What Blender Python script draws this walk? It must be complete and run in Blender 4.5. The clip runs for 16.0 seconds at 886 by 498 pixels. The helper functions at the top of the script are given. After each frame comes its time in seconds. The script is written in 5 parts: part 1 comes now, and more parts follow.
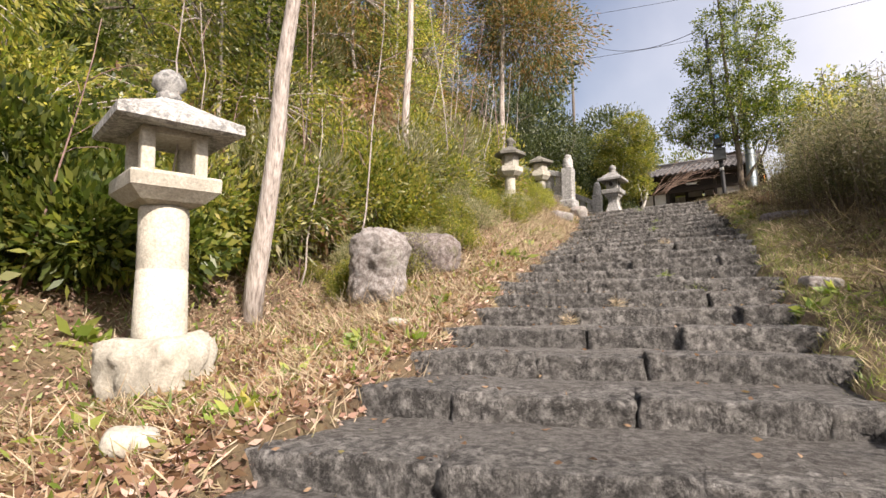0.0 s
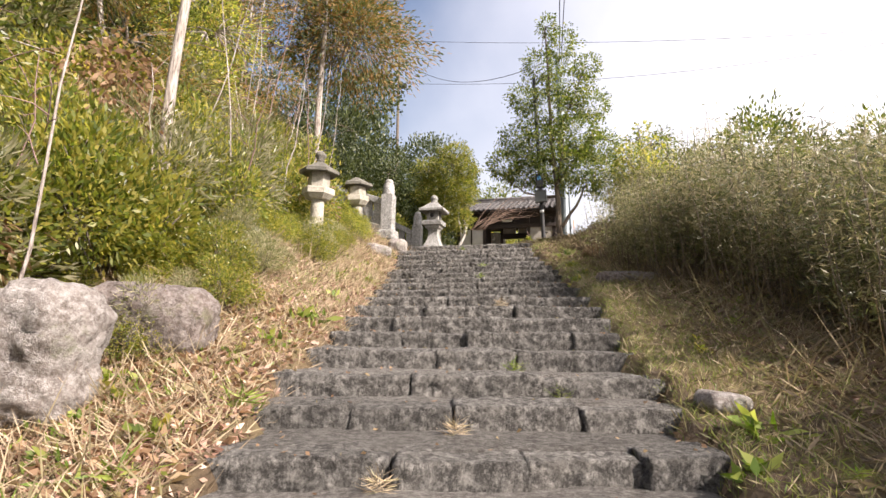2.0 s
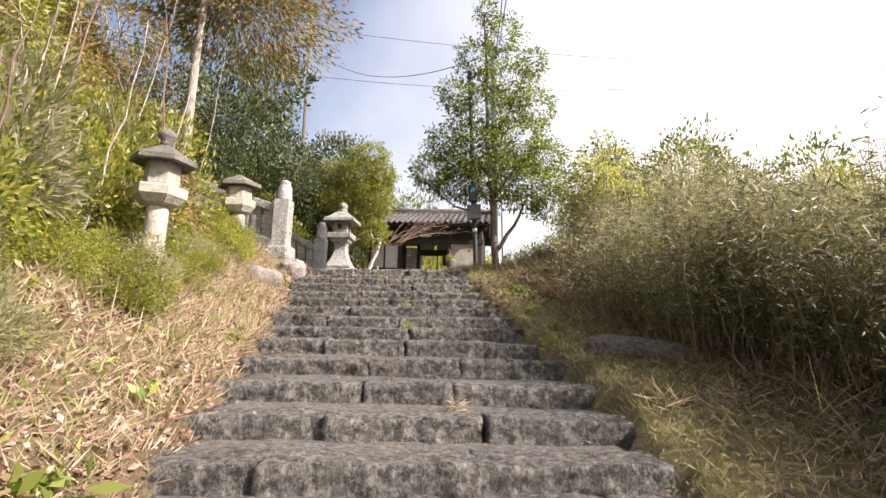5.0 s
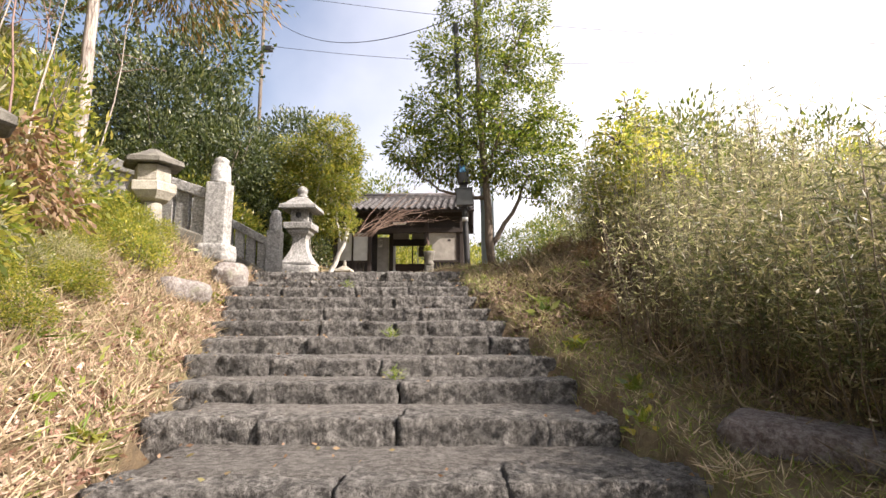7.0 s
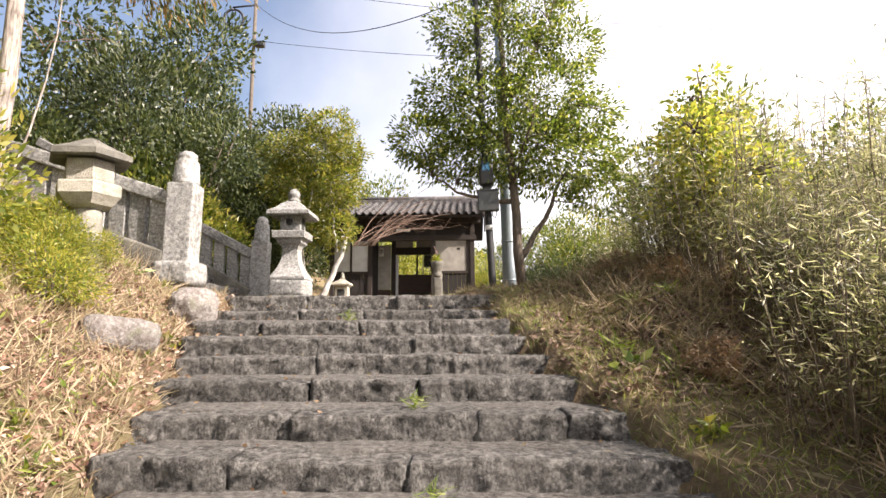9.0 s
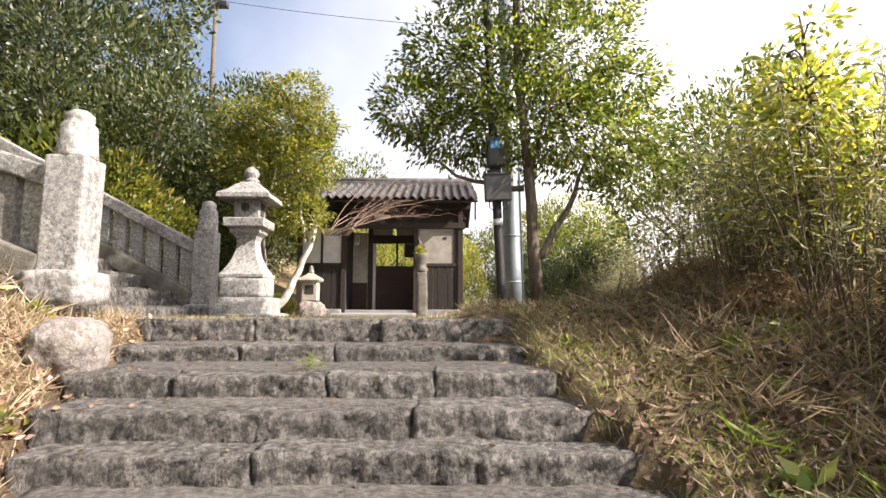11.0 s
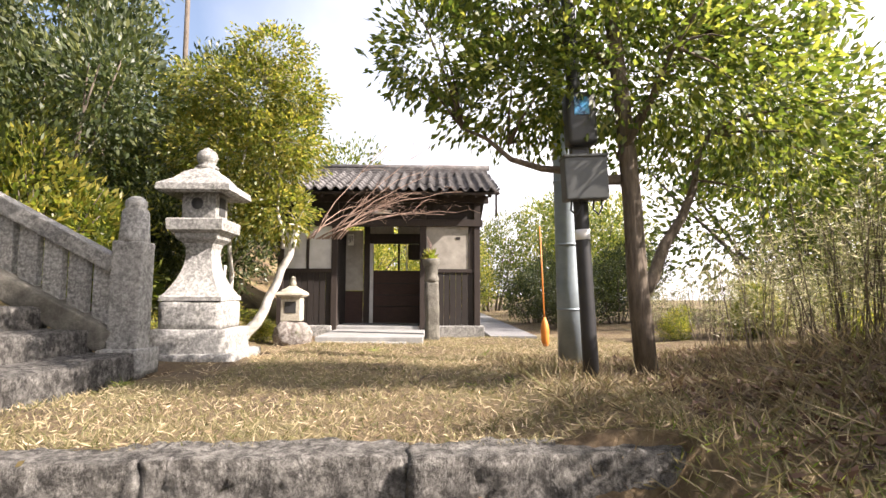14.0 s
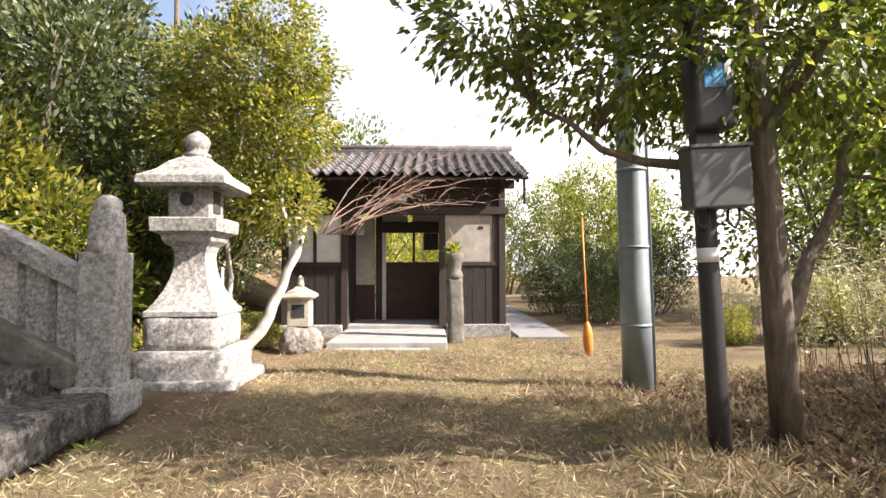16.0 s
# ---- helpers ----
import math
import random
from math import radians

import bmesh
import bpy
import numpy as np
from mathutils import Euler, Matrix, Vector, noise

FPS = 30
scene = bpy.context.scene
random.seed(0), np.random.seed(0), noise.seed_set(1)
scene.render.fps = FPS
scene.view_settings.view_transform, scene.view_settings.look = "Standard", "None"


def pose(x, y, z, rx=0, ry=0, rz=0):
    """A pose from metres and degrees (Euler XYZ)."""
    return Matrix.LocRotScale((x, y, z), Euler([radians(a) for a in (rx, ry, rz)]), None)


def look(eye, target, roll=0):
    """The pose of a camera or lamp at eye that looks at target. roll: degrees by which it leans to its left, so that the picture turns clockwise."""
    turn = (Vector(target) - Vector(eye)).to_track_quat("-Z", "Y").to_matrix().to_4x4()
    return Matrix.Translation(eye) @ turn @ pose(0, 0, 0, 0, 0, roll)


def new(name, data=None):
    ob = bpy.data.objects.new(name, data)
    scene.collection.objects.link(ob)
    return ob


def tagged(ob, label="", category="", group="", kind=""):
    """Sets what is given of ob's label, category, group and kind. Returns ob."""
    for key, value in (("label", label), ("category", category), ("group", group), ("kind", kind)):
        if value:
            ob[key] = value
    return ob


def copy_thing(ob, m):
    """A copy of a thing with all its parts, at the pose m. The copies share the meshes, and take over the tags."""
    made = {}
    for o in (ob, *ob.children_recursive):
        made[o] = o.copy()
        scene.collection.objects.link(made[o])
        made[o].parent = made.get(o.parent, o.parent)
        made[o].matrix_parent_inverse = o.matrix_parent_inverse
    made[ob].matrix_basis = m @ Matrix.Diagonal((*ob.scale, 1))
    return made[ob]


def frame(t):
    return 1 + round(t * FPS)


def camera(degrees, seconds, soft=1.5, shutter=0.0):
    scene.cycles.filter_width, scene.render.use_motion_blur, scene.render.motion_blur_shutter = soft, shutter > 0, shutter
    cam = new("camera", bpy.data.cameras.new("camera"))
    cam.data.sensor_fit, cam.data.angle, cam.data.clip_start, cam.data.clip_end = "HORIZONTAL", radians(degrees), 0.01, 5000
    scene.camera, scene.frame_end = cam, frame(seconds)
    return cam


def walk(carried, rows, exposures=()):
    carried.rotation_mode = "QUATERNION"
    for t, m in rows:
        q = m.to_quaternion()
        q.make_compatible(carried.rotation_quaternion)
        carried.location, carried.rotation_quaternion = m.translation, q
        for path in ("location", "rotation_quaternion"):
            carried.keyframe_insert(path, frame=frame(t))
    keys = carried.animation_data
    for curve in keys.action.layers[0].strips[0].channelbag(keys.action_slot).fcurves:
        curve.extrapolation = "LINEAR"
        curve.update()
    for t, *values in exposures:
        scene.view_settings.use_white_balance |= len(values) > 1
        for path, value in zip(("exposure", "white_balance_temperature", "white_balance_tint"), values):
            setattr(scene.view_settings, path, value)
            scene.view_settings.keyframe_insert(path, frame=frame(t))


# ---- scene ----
cam = camera(79.6, 16.0)
EXPOSURE = [(0.0, 1.1), (1.5, 1.27), (4.5, 1.36), (8.0, 1.5), (12.5, 1.65), (14.0, 1.8), (16.0, 1.8)]
PATH = [
    (0, (3.536, -15.538, -2.843), (2.354, -13.941, -2.619), -0.4),
    (0.5, (3.263, -15.028, -2.737), (2.265, -13.312, -2.493), 0.1),
    (1, (3.1, -14.494, -2.576), (2.335, -12.663, -2.33), 0.3),
    (1.5, (2.854, -13.981, -2.365), (2.208, -12.104, -2.117), 0.5),
    (2, (2.641, -13.513, -2.15), (2.071, -11.618, -1.857), 0.7),
    (2.5, (2.5, -13.002, -1.979), (1.978, -11.103, -1.632), 0.4),
    (3, (2.282, -12.585, -1.841), (1.794, -10.678, -1.485), 0.7),
    (3.5, (2.285, -12.197, -1.816), (1.855, -10.278, -1.451), 0.6),
    (4, (2.174, -11.724, -1.658), (1.817, -9.788, -1.309), 0.6),
    (4.5, (1.956, -11.316, -1.493), (1.67, -9.366, -1.153), 1.1),
    (7, (1.14, -8.499, -0.754), (1.035, -6.52, -0.486), 0.1),
    (7.5, (1.057, -8.046, -0.611), (0.959, -6.068, -0.334), -0.2),
    (8, (0.834, -7.625, -0.573), (0.721, -5.652, -0.268), -0.0),
    (8.5, (0.772, -7.236, -0.468), (0.667, -5.262, -0.161), -0.1),
    (9, (0.675, -6.755, -0.337), (0.583, -4.777, -0.055), -0.2),
    (11.5, (0.185, -4.457, 0.292), (0.2, -2.467, 0.489), 0.4),
    (12, (0.067, -3.995, 0.406), (0.078, -2.004, 0.592), 0.6),
    (12.5, (0.084, -3.509, 0.484), (0.113, -1.518, 0.671), 0.3),
    (13, (-0.042, -3.086, 0.559), (-0.009, -1.095, 0.745), 0.5),
    (13.5, (-0.139, -2.745, 0.7), (-0.106, -0.753, 0.879), 0.5),
    (14, (-0.136, -2.356, 0.757), (-0.102, -0.364, 0.923), 0.2),
    (14.5, (-0.334, -2.071, 0.802), (-0.297, -0.075, 0.925), 0.3),
    (15, (-0.531, -1.814, 0.978), (-0.487, 0.183, 1.073), 0.2),
    (15.5, (-0.475, -1.462, 0.992), (-0.433, 0.536, 1.076), -0.1),
    (16, (-0.529, -1.234, 1.141), (-0.498, 0.764, 1.218), -0.2),
]
walk(cam, [(t, look(eye, aim, roll)) for t, eye, aim, roll in PATH],
     exposures=[(t, s, 6650, 18) for t, s in EXPOSURE])

# ---- light ----
SUN_AZ, SUN_EL = 107.0, 37.0          # compass degrees from +y towards +x
world = bpy.data.worlds.new("world")
scene.world = world
world.use_nodes = True
wn, wl = world.node_tree.nodes, world.node_tree.links
sky = wn.new("ShaderNodeTexSky")
sky.sky_type = 'NISHITA'
sky.sun_disc = False
sky.sun_elevation, sky.sun_rotation = radians(SUN_EL), radians(SUN_AZ)
sky.air_density, sky.dust_density, sky.ozone_density = 1.2, 7.0, 1.0
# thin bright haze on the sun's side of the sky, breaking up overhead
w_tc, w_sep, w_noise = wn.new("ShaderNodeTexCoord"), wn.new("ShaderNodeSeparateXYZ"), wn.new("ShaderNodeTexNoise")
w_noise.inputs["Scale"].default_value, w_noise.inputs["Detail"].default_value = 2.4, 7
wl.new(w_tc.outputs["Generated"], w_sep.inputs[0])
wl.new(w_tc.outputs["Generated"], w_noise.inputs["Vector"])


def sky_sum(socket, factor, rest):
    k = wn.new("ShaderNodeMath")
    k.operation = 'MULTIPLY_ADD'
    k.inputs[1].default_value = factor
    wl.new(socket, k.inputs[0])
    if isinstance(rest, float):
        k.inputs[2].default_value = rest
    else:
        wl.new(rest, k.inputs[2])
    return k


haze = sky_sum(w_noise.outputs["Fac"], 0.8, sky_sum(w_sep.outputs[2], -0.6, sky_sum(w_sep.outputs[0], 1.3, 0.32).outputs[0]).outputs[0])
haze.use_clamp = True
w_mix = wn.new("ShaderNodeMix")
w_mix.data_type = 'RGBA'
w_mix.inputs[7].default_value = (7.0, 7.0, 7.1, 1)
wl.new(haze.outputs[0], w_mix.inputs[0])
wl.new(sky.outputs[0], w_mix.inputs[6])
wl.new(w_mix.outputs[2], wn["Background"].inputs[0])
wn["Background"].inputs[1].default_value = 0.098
sun = new("sun", bpy.data.lights.new("sun", 'SUN'))
sun.data.energy, sun.data.angle, sun.data.color = 4.8, radians(0.6), (1.0, 0.93, 0.82)
to_sun = Vector((math.sin(radians(SUN_AZ)) * math.cos(radians(SUN_EL)), math.cos(radians(SUN_AZ)) * math.cos(radians(SUN_EL)), math.sin(radians(SUN_EL))))
sun.matrix_world = look(to_sun * 60, (0, 0, 0))

# ---- materials ----
def shader(name):
    m = bpy.data.materials.new(name)
    m.use_nodes = True
    nt = m.node_tree
    return m, nt.nodes, nt.links, nt.nodes["Principled BSDF"]


def noise_ramp(n, l, scale, stops, detail=6, rough=0.6, coord="Object", stretch=None):
    """Noise into a colour ramp; stops are (place, colour)."""
    tc, tx, rp = n.new("ShaderNodeTexCoord"), n.new("ShaderNodeTexNoise"), n.new("ShaderNodeValToRGB")
    tx.inputs["Scale"].default_value, tx.inputs["Detail"].default_value, tx.inputs["Roughness"].default_value = scale, detail, rough
    if stretch:
        mp = n.new("ShaderNodeMapping")
        mp.inputs["Scale"].default_value = stretch
        l.new(tc.outputs[coord], mp.inputs[0])
        l.new(mp.outputs[0], tx.inputs["Vector"])
    else:
        l.new(tc.outputs[coord], tx.inputs["Vector"])
    e = rp.color_ramp.elements
    while len(e) < len(stops):
        e.new(0.5)
    for k, (p, c) in zip(e, stops):
        k.position, k.color = p, (*c, 1)
    l.new(tx.outputs["Fac"], rp.inputs[0])
    return rp, tx


def blend(n, l, a, b, fac, kind='MIX'):
    mx = n.new("ShaderNodeMix")
    mx.data_type, mx.blend_type = 'RGBA', kind
    if isinstance(fac, float):
        mx.inputs[0].default_value = fac
    else:
        l.new(fac, mx.inputs[0])
    for s, i in ((a, 6), (b, 7)):
        if isinstance(s, tuple):
            mx.inputs[i].default_value = (*s, 1)
        else:
            l.new(s, mx.inputs[i])
    return mx.outputs[2]


def bumped(n, l, bsdf, height, strength, dist=0.02):
    b = n.new("ShaderNodeBump")
    b.inputs["Strength"].default_value, b.inputs["Distance"].default_value = strength, dist
    l.new(height, b.inputs["Height"])
    l.new(b.outputs[0], bsdf.inputs["Normal"])


def mat_stone(name, dark, mid, light, stain=(0.05, 0.048, 0.04), stain_amount=0.5, scale=5.0, bump=0.9, moss=None, lichen=None, hewn=0.0, fleck=22.0):
    m, n, l, b = shader(name)
    r1, t1 = noise_ramp(n, l, scale, [(0.3, dark), (0.5, mid), (0.72, light)], 10, 0.7)
    r2, t2 = noise_ramp(n, l, scale * 14, [(0.35, (0.45, 0.45, 0.45)), (0.65, (1.0, 1.0, 1.0))], 4, 0.7)
    c = blend(n, l, r1.outputs[0], r2.outputs[0], 0.7, 'MULTIPLY')
    r3, t3 = noise_ramp(n, l, 1.7, [(0.48, (0, 0, 0)), (0.62, (1, 1, 1))], 8, 0.75)
    mt = n.new("ShaderNodeMath"); mt.operation = 'MULTIPLY'; mt.inputs[1].default_value = stain_amount
    l.new(r3.outputs[0], mt.inputs[0])
    c = blend(n, l, c, stain, mt.outputs[0])
    if lichen:
        r5, t5 = noise_ramp(n, l, fleck, [(0.45, (0, 0, 0)), (0.61, (1, 1, 1))], 12, 0.8)
        m5 = n.new("ShaderNodeMath"); m5.operation = 'MULTIPLY'; m5.inputs[1].default_value = 0.75
        l.new(r5.outputs[0], m5.inputs[0])
        c = blend(n, l, c, lichen, m5.outputs[0])
    if moss:
        r4, t4 = noise_ramp(n, l, 2.6, [(0.58, (0, 0, 0)), (0.7, (1, 1, 1))], 8, 0.7)
        c = blend(n, l, c, moss, r4.outputs[0])
    oi = n.new("ShaderNodeObjectInfo")
    mr = n.new("ShaderNodeMapRange"); mr.inputs[3].default_value, mr.inputs[4].default_value = 0.78, 1.15
    l.new(oi.outputs["Random"], mr.inputs[0])
    hv = n.new("ShaderNodeHueSaturation")
    l.new(mr.outputs[0], hv.inputs["Value"]); l.new(c, hv.inputs["Color"])
    l.new(hv.outputs[0], b.inputs["Base Color"])
    b.inputs["Roughness"].default_value = 0.88
    ad = n.new("ShaderNodeMath"); ad.operation = 'MULTIPLY_ADD'; ad.inputs[1].default_value = 0.35
    l.new(t2.outputs["Fac"], ad.inputs[0]); l.new(t1.outputs["Fac"], ad.inputs[2])
    height = ad.outputs[0]
    if hewn:
        r6, t6 = noise_ramp(n, l, 17.0, [(0.44, (0, 0, 0)), (0.56, (1, 1, 1))], 9, 0.72, stretch=(1.0, 1.0, 0.45))
        m6 = n.new("ShaderNodeMath"); m6.operation = 'MULTIPLY_ADD'; m6.inputs[1].default_value = hewn
        l.new(r6.outputs[0], m6.inputs[0]); l.new(height, m6.inputs[2])
        height = m6.outputs[0]
    bumped(n, l, b, height, bump, 0.05)
    return m


def mat_leaf(name, colours, trans=0.35, rough=0.5):
    """Leaves that differ one by one; some light passes through."""
    m, n, l, b = shader(name)
    g, rp = n.new("ShaderNodeNewGeometry"), n.new("ShaderNodeValToRGB")
    e = rp.color_ramp.elements
    while len(e) < len(colours):
        e.new(0.5)
    for k, (i, c) in zip(e, enumerate(colours)):
        k.position, k.color = i / (len(colours) - 1), (*c, 1)
    l.new(g.outputs["Random Per Island"], rp.inputs[0])
    oi = n.new("ShaderNodeObjectInfo")
    mr = n.new("ShaderNodeMapRange"); mr.inputs[3].default_value, mr.inputs[4].default_value = 0.75, 1.2
    l.new(oi.outputs["Random"], mr.inputs[0])
    hv = n.new("ShaderNodeHueSaturation")
    l.new(mr.outputs[0], hv.inputs["Value"]); l.new(rp.outputs[0], hv.inputs["Color"])
    l.new(hv.outputs[0], b.inputs["Base Color"])
    b.inputs["Roughness"].default_value = rough
    tr, mx, out = n.new("ShaderNodeBsdfTranslucent"), n.new("ShaderNodeMixShader"), n["Material Output"]
    br = n.new("ShaderNodeHueSaturation"); br.inputs["Value"].default_value = 2.1; br.inputs["Saturation"].default_value = 1.1
    l.new(hv.outputs[0], br.inputs["Color"]); l.new(br.outputs[0], tr.inputs[0])
    mx.inputs[0].default_value = trans
    l.new(b.outputs[0], mx.inputs[1]); l.new(tr.outputs[0], mx.inputs[2]); l.new(mx.outputs[0], out.inputs[0])
    return m


def mat_plain(name, stops, scale, rough=0.7, bump=0.3, stretch=None, metal=0.0, dist=0.01):
    m, n, l, b = shader(name)
    rp, tx = noise_ramp(n, l, scale, stops, 8, 0.65, stretch=stretch)
    r2, t2 = noise_ramp(n, l, 1.3, [(0.3, (0.7, 0.7, 0.7)), (0.7, (1, 1, 1))], 4, 0.6)
    l.new(blend(n, l, rp.outputs[0], r2.outputs[0], 0.8, 'MULTIPLY'), b.inputs["Base Color"])
    b.inputs["Roughness"].default_value, b.inputs["Metallic"].default_value = rough, metal
    bumped(n, l, b, tx.outputs["Fac"], bump, dist)
    return m


STEP = mat_stone("step_stone", (0.026, 0.023, 0.02), (0.098, 0.09, 0.081), (0.27, 0.254, 0.23), (0.016, 0.014, 0.012), 0.75, 9.0, 1.0, None, (0.4, 0.382, 0.35), 0.5, 14.0)
GRANITE = mat_stone("granite", (0.13, 0.127, 0.12), (0.24, 0.237, 0.228), (0.37, 0.364, 0.35), (0.06, 0.06, 0.054), 0.7, 5.0, 0.45, None, (0.52, 0.51, 0.48))
AGED = mat_stone("aged_pale_stone", (0.28, 0.25, 0.2), (0.45, 0.42, 0.35), (0.6, 0.57, 0.49), (0.13, 0.12, 0.09), 0.65, 5.0, 0.6)
TREAD = mat_stone("trodden_earth", (0.06, 0.052, 0.045), (0.13, 0.118, 0.104), (0.24, 0.225, 0.205), (0.05, 0.04, 0.032), 0.6, 12.0, 1.0, None, (0.31, 0.295, 0.27), 0.25)
PALE = mat_stone("pale_stone", (0.36, 0.33, 0.27), (0.52, 0.485, 0.4), (0.62, 0.58, 0.49), (0.22, 0.19, 0.14), 0.4, 3.0, 0.35)
WEATHERED = mat_stone("weathered_stone", (0.08, 0.074, 0.062), (0.17, 0.16, 0.135), (0.3, 0.285, 0.24), (0.07, 0.065, 0.05), 0.5, 5.0, 0.6)
ROCK = mat_stone("field_rock", (0.14, 0.11, 0.095), (0.27, 0.23, 0.205), (0.42, 0.39, 0.365), (0.09, 0.075, 0.06), 0.5, 5.0, 1.0, (0.12, 0.13, 0.05), (0.46, 0.44, 0.42))
BROWN_ROCK = mat_stone("brown_rock", (0.07, 0.05, 0.042), (0.15, 0.115, 0.1), (0.26, 0.215, 0.19), (0.05, 0.04, 0.032), 0.5, 5.0, 1.0, (0.1, 0.1, 0.04), (0.33, 0.3, 0.28))
BOARD = mat_plain("dark_boards", [(0.3, (0.01, 0.007, 0.006)), (0.7, (0.028, 0.02, 0.017))], 9, 0.75, 0.4, (14, 14, 1))
TIMBER = mat_plain("old_timber", [(0.3, (0.016, 0.011, 0.009)), (0.7, (0.045, 0.03, 0.024))], 8, 0.75, 0.4, (10, 10, 1))
REDWOOD = mat_plain("red_brown_boards", [(0.3, (0.025, 0.011, 0.008)), (0.7, (0.06, 0.027, 0.018))], 7, 0.7, 0.3, (1, 6, 8))
PLASTER = mat_plain("plaster", [(0.3, (0.26, 0.24, 0.21)), (0.7, (0.42, 0.39, 0.34))], 5, 0.9, 0.15)
WHITEWASH = mat_plain("white_plaster", [(0.3, (0.52, 0.51, 0.49)), (0.7, (0.66, 0.65, 0.63))], 5, 0.9, 0.1)
CONCRETE = mat_plain("concrete", [(0.3, (0.24, 0.24, 0.238)), (0.7, (0.37, 0.37, 0.36))], 6, 0.85, 0.2)
TILE = mat_stone("roof_tile", (0.05, 0.047, 0.047), (0.11, 0.104, 0.104), (0.24, 0.23, 0.225), (0.07, 0.05, 0.045), 0.5, 6.0, 0.3)
BARK_PALE = mat_plain("pale_bark", [(0.32, (0.12, 0.095, 0.08)), (0.5, (0.38, 0.33, 0.29)), (0.72, (0.58, 0.54, 0.5))], 6, 0.9, 1.0, (6, 6, 0.8), dist=0.02)
BARK = mat_plain("grey_brown_bark", [(0.3, (0.06, 0.048, 0.038)), (0.7, (0.2, 0.165, 0.13))], 6, 0.9, 0.8, (5, 5, 0.8), dist=0.02)
BARK_BROWN = mat_plain("brown_bark", [(0.3, (0.07, 0.053, 0.04)), (0.7, (0.22, 0.175, 0.13))], 6, 0.9, 0.8, (5, 5, 0.8), dist=0.02)
BARK_RED = mat_plain("reddish_bark", [(0.3, (0.2, 0.12, 0.09)), (0.7, (0.42, 0.31, 0.25))], 6, 0.9, 0.8, (6, 6, 0.6), dist=0.02)
BARK_WHITE = mat_plain("whitish_bark", [(0.35, (0.34, 0.31, 0.27)), (0.65, (0.66, 0.64, 0.6))], 7, 0.85, 0.4, dist=0.01)
TWIG = mat_plain("twig", [(0.3, (0.14, 0.08, 0.07)), (0.7, (0.32, 0.22, 0.19))], 9, 0.8, 0.3)
CANE = mat_plain("brown_cane", [(0.3, (0.07, 0.05, 0.035)), (0.7, (0.22, 0.17, 0.11))], 9, 0.7, 0.2)
BLACK = mat_plain("black_paint", [(0.3, (0.012, 0.012, 0.014)), (0.7, (0.03, 0.03, 0.032))], 6, 0.5, 0.1)
BOXGREY = mat_plain("grey_green_enamel", [(0.3, (0.045, 0.049, 0.047)), (0.7, (0.068, 0.073, 0.07))], 3, 0.45, 0.05)
DARKBOX = mat_plain("dark_plastic", [(0.3, (0.03, 0.032, 0.034)), (0.7, (0.05, 0.052, 0.055))], 4, 0.45, 0.05)
STEEL = mat_plain("galvanised_steel", [(0.3, (0.22, 0.26, 0.29)), (0.7, (0.33, 0.385, 0.42))], 3, 0.45, 0.08, metal=0.5)
# dark blue glass; pale blue patches paint a reflection into the colour
BLUE = mat_plain("blue_glass_and_reflection", [(0.42, (0.006, 0.03, 0.1)), (0.56, (0.1, 0.38, 0.72))], 14, 0.15, 0.0)
ORANGE = mat_plain("orange_plastic", [(0.3, (0.62, 0.2, 0.03)), (0.7, (0.78, 0.28, 0.05))], 5, 0.5, 0.1)
WHITE = mat_plain("white_paint", [(0.3, (0.7, 0.7, 0.68)), (0.7, (0.82, 0.82, 0.8))], 4, 0.6, 0.05)
GRAVEL = mat_plain("gravel", [(0.3, (0.13, 0.13, 0.135)), (0.7, (0.28, 0.28, 0.28))], 40, 0.95, 0.6)
PAPER = mat_plain("paper", [(0.3, (0.72, 0.7, 0.64)), (0.7, (0.8, 0.78, 0.72))], 5, 0.9, 0.05)
# near-black for writing, and for blocks that paint the shade inside openings
INK_AND_SHADE = mat_plain("ink_and_shade", [(0.3, (0.03, 0.03, 0.03)), (0.7, (0.05, 0.05, 0.05))], 5, 0.9, 0.0)

LEAF_BROAD = mat_leaf("leaf_broad_green", [(0.035, 0.055, 0.012), (0.065, 0.09, 0.018), (0.115, 0.14, 0.028), (0.21, 0.21, 0.05)], 0.5, 0.4)
LEAF_YELLOW = mat_leaf("leaf_yellow_green", [(0.07, 0.1, 0.02), (0.14, 0.17, 0.03), (0.25, 0.25, 0.05), (0.4, 0.34, 0.09)], 0.5, 0.4)
LEAF_DARK = mat_leaf("leaf_dark_green", [(0.016, 0.027, 0.008), (0.028, 0.042, 0.012), (0.05, 0.066, 0.018), (0.1, 0.108, 0.03)], 0.25, 0.45)
LEAF_RUST = mat_leaf("leaf_rust", [(0.12, 0.07, 0.04), (0.19, 0.115, 0.065), (0.28, 0.185, 0.11), (0.17, 0.15, 0.06)], 0.35, 0.6)
LEAF_CEDAR = mat_leaf("leaf_cedar", [(0.05, 0.07, 0.02), (0.09, 0.11, 0.03), (0.2, 0.13, 0.04), (0.3, 0.17, 0.06)], 0.25, 0.7)
LEAF_BAMBOO = mat_leaf("leaf_bamboo", [(0.045, 0.055, 0.018), (0.085, 0.095, 0.034), (0.15, 0.14, 0.065), (0.28, 0.24, 0.15)], 0.4, 0.45)
# dry bamboo leaves, lighter than LEAF_BAMBOO with sunlight put into the colour
LEAF_PALE = mat_leaf("leaf_pale_sunlit_bamboo", [(0.09, 0.105, 0.035), (0.17, 0.175, 0.075), (0.28, 0.265, 0.15), (0.4, 0.365, 0.25)], 0.5, 0.4)
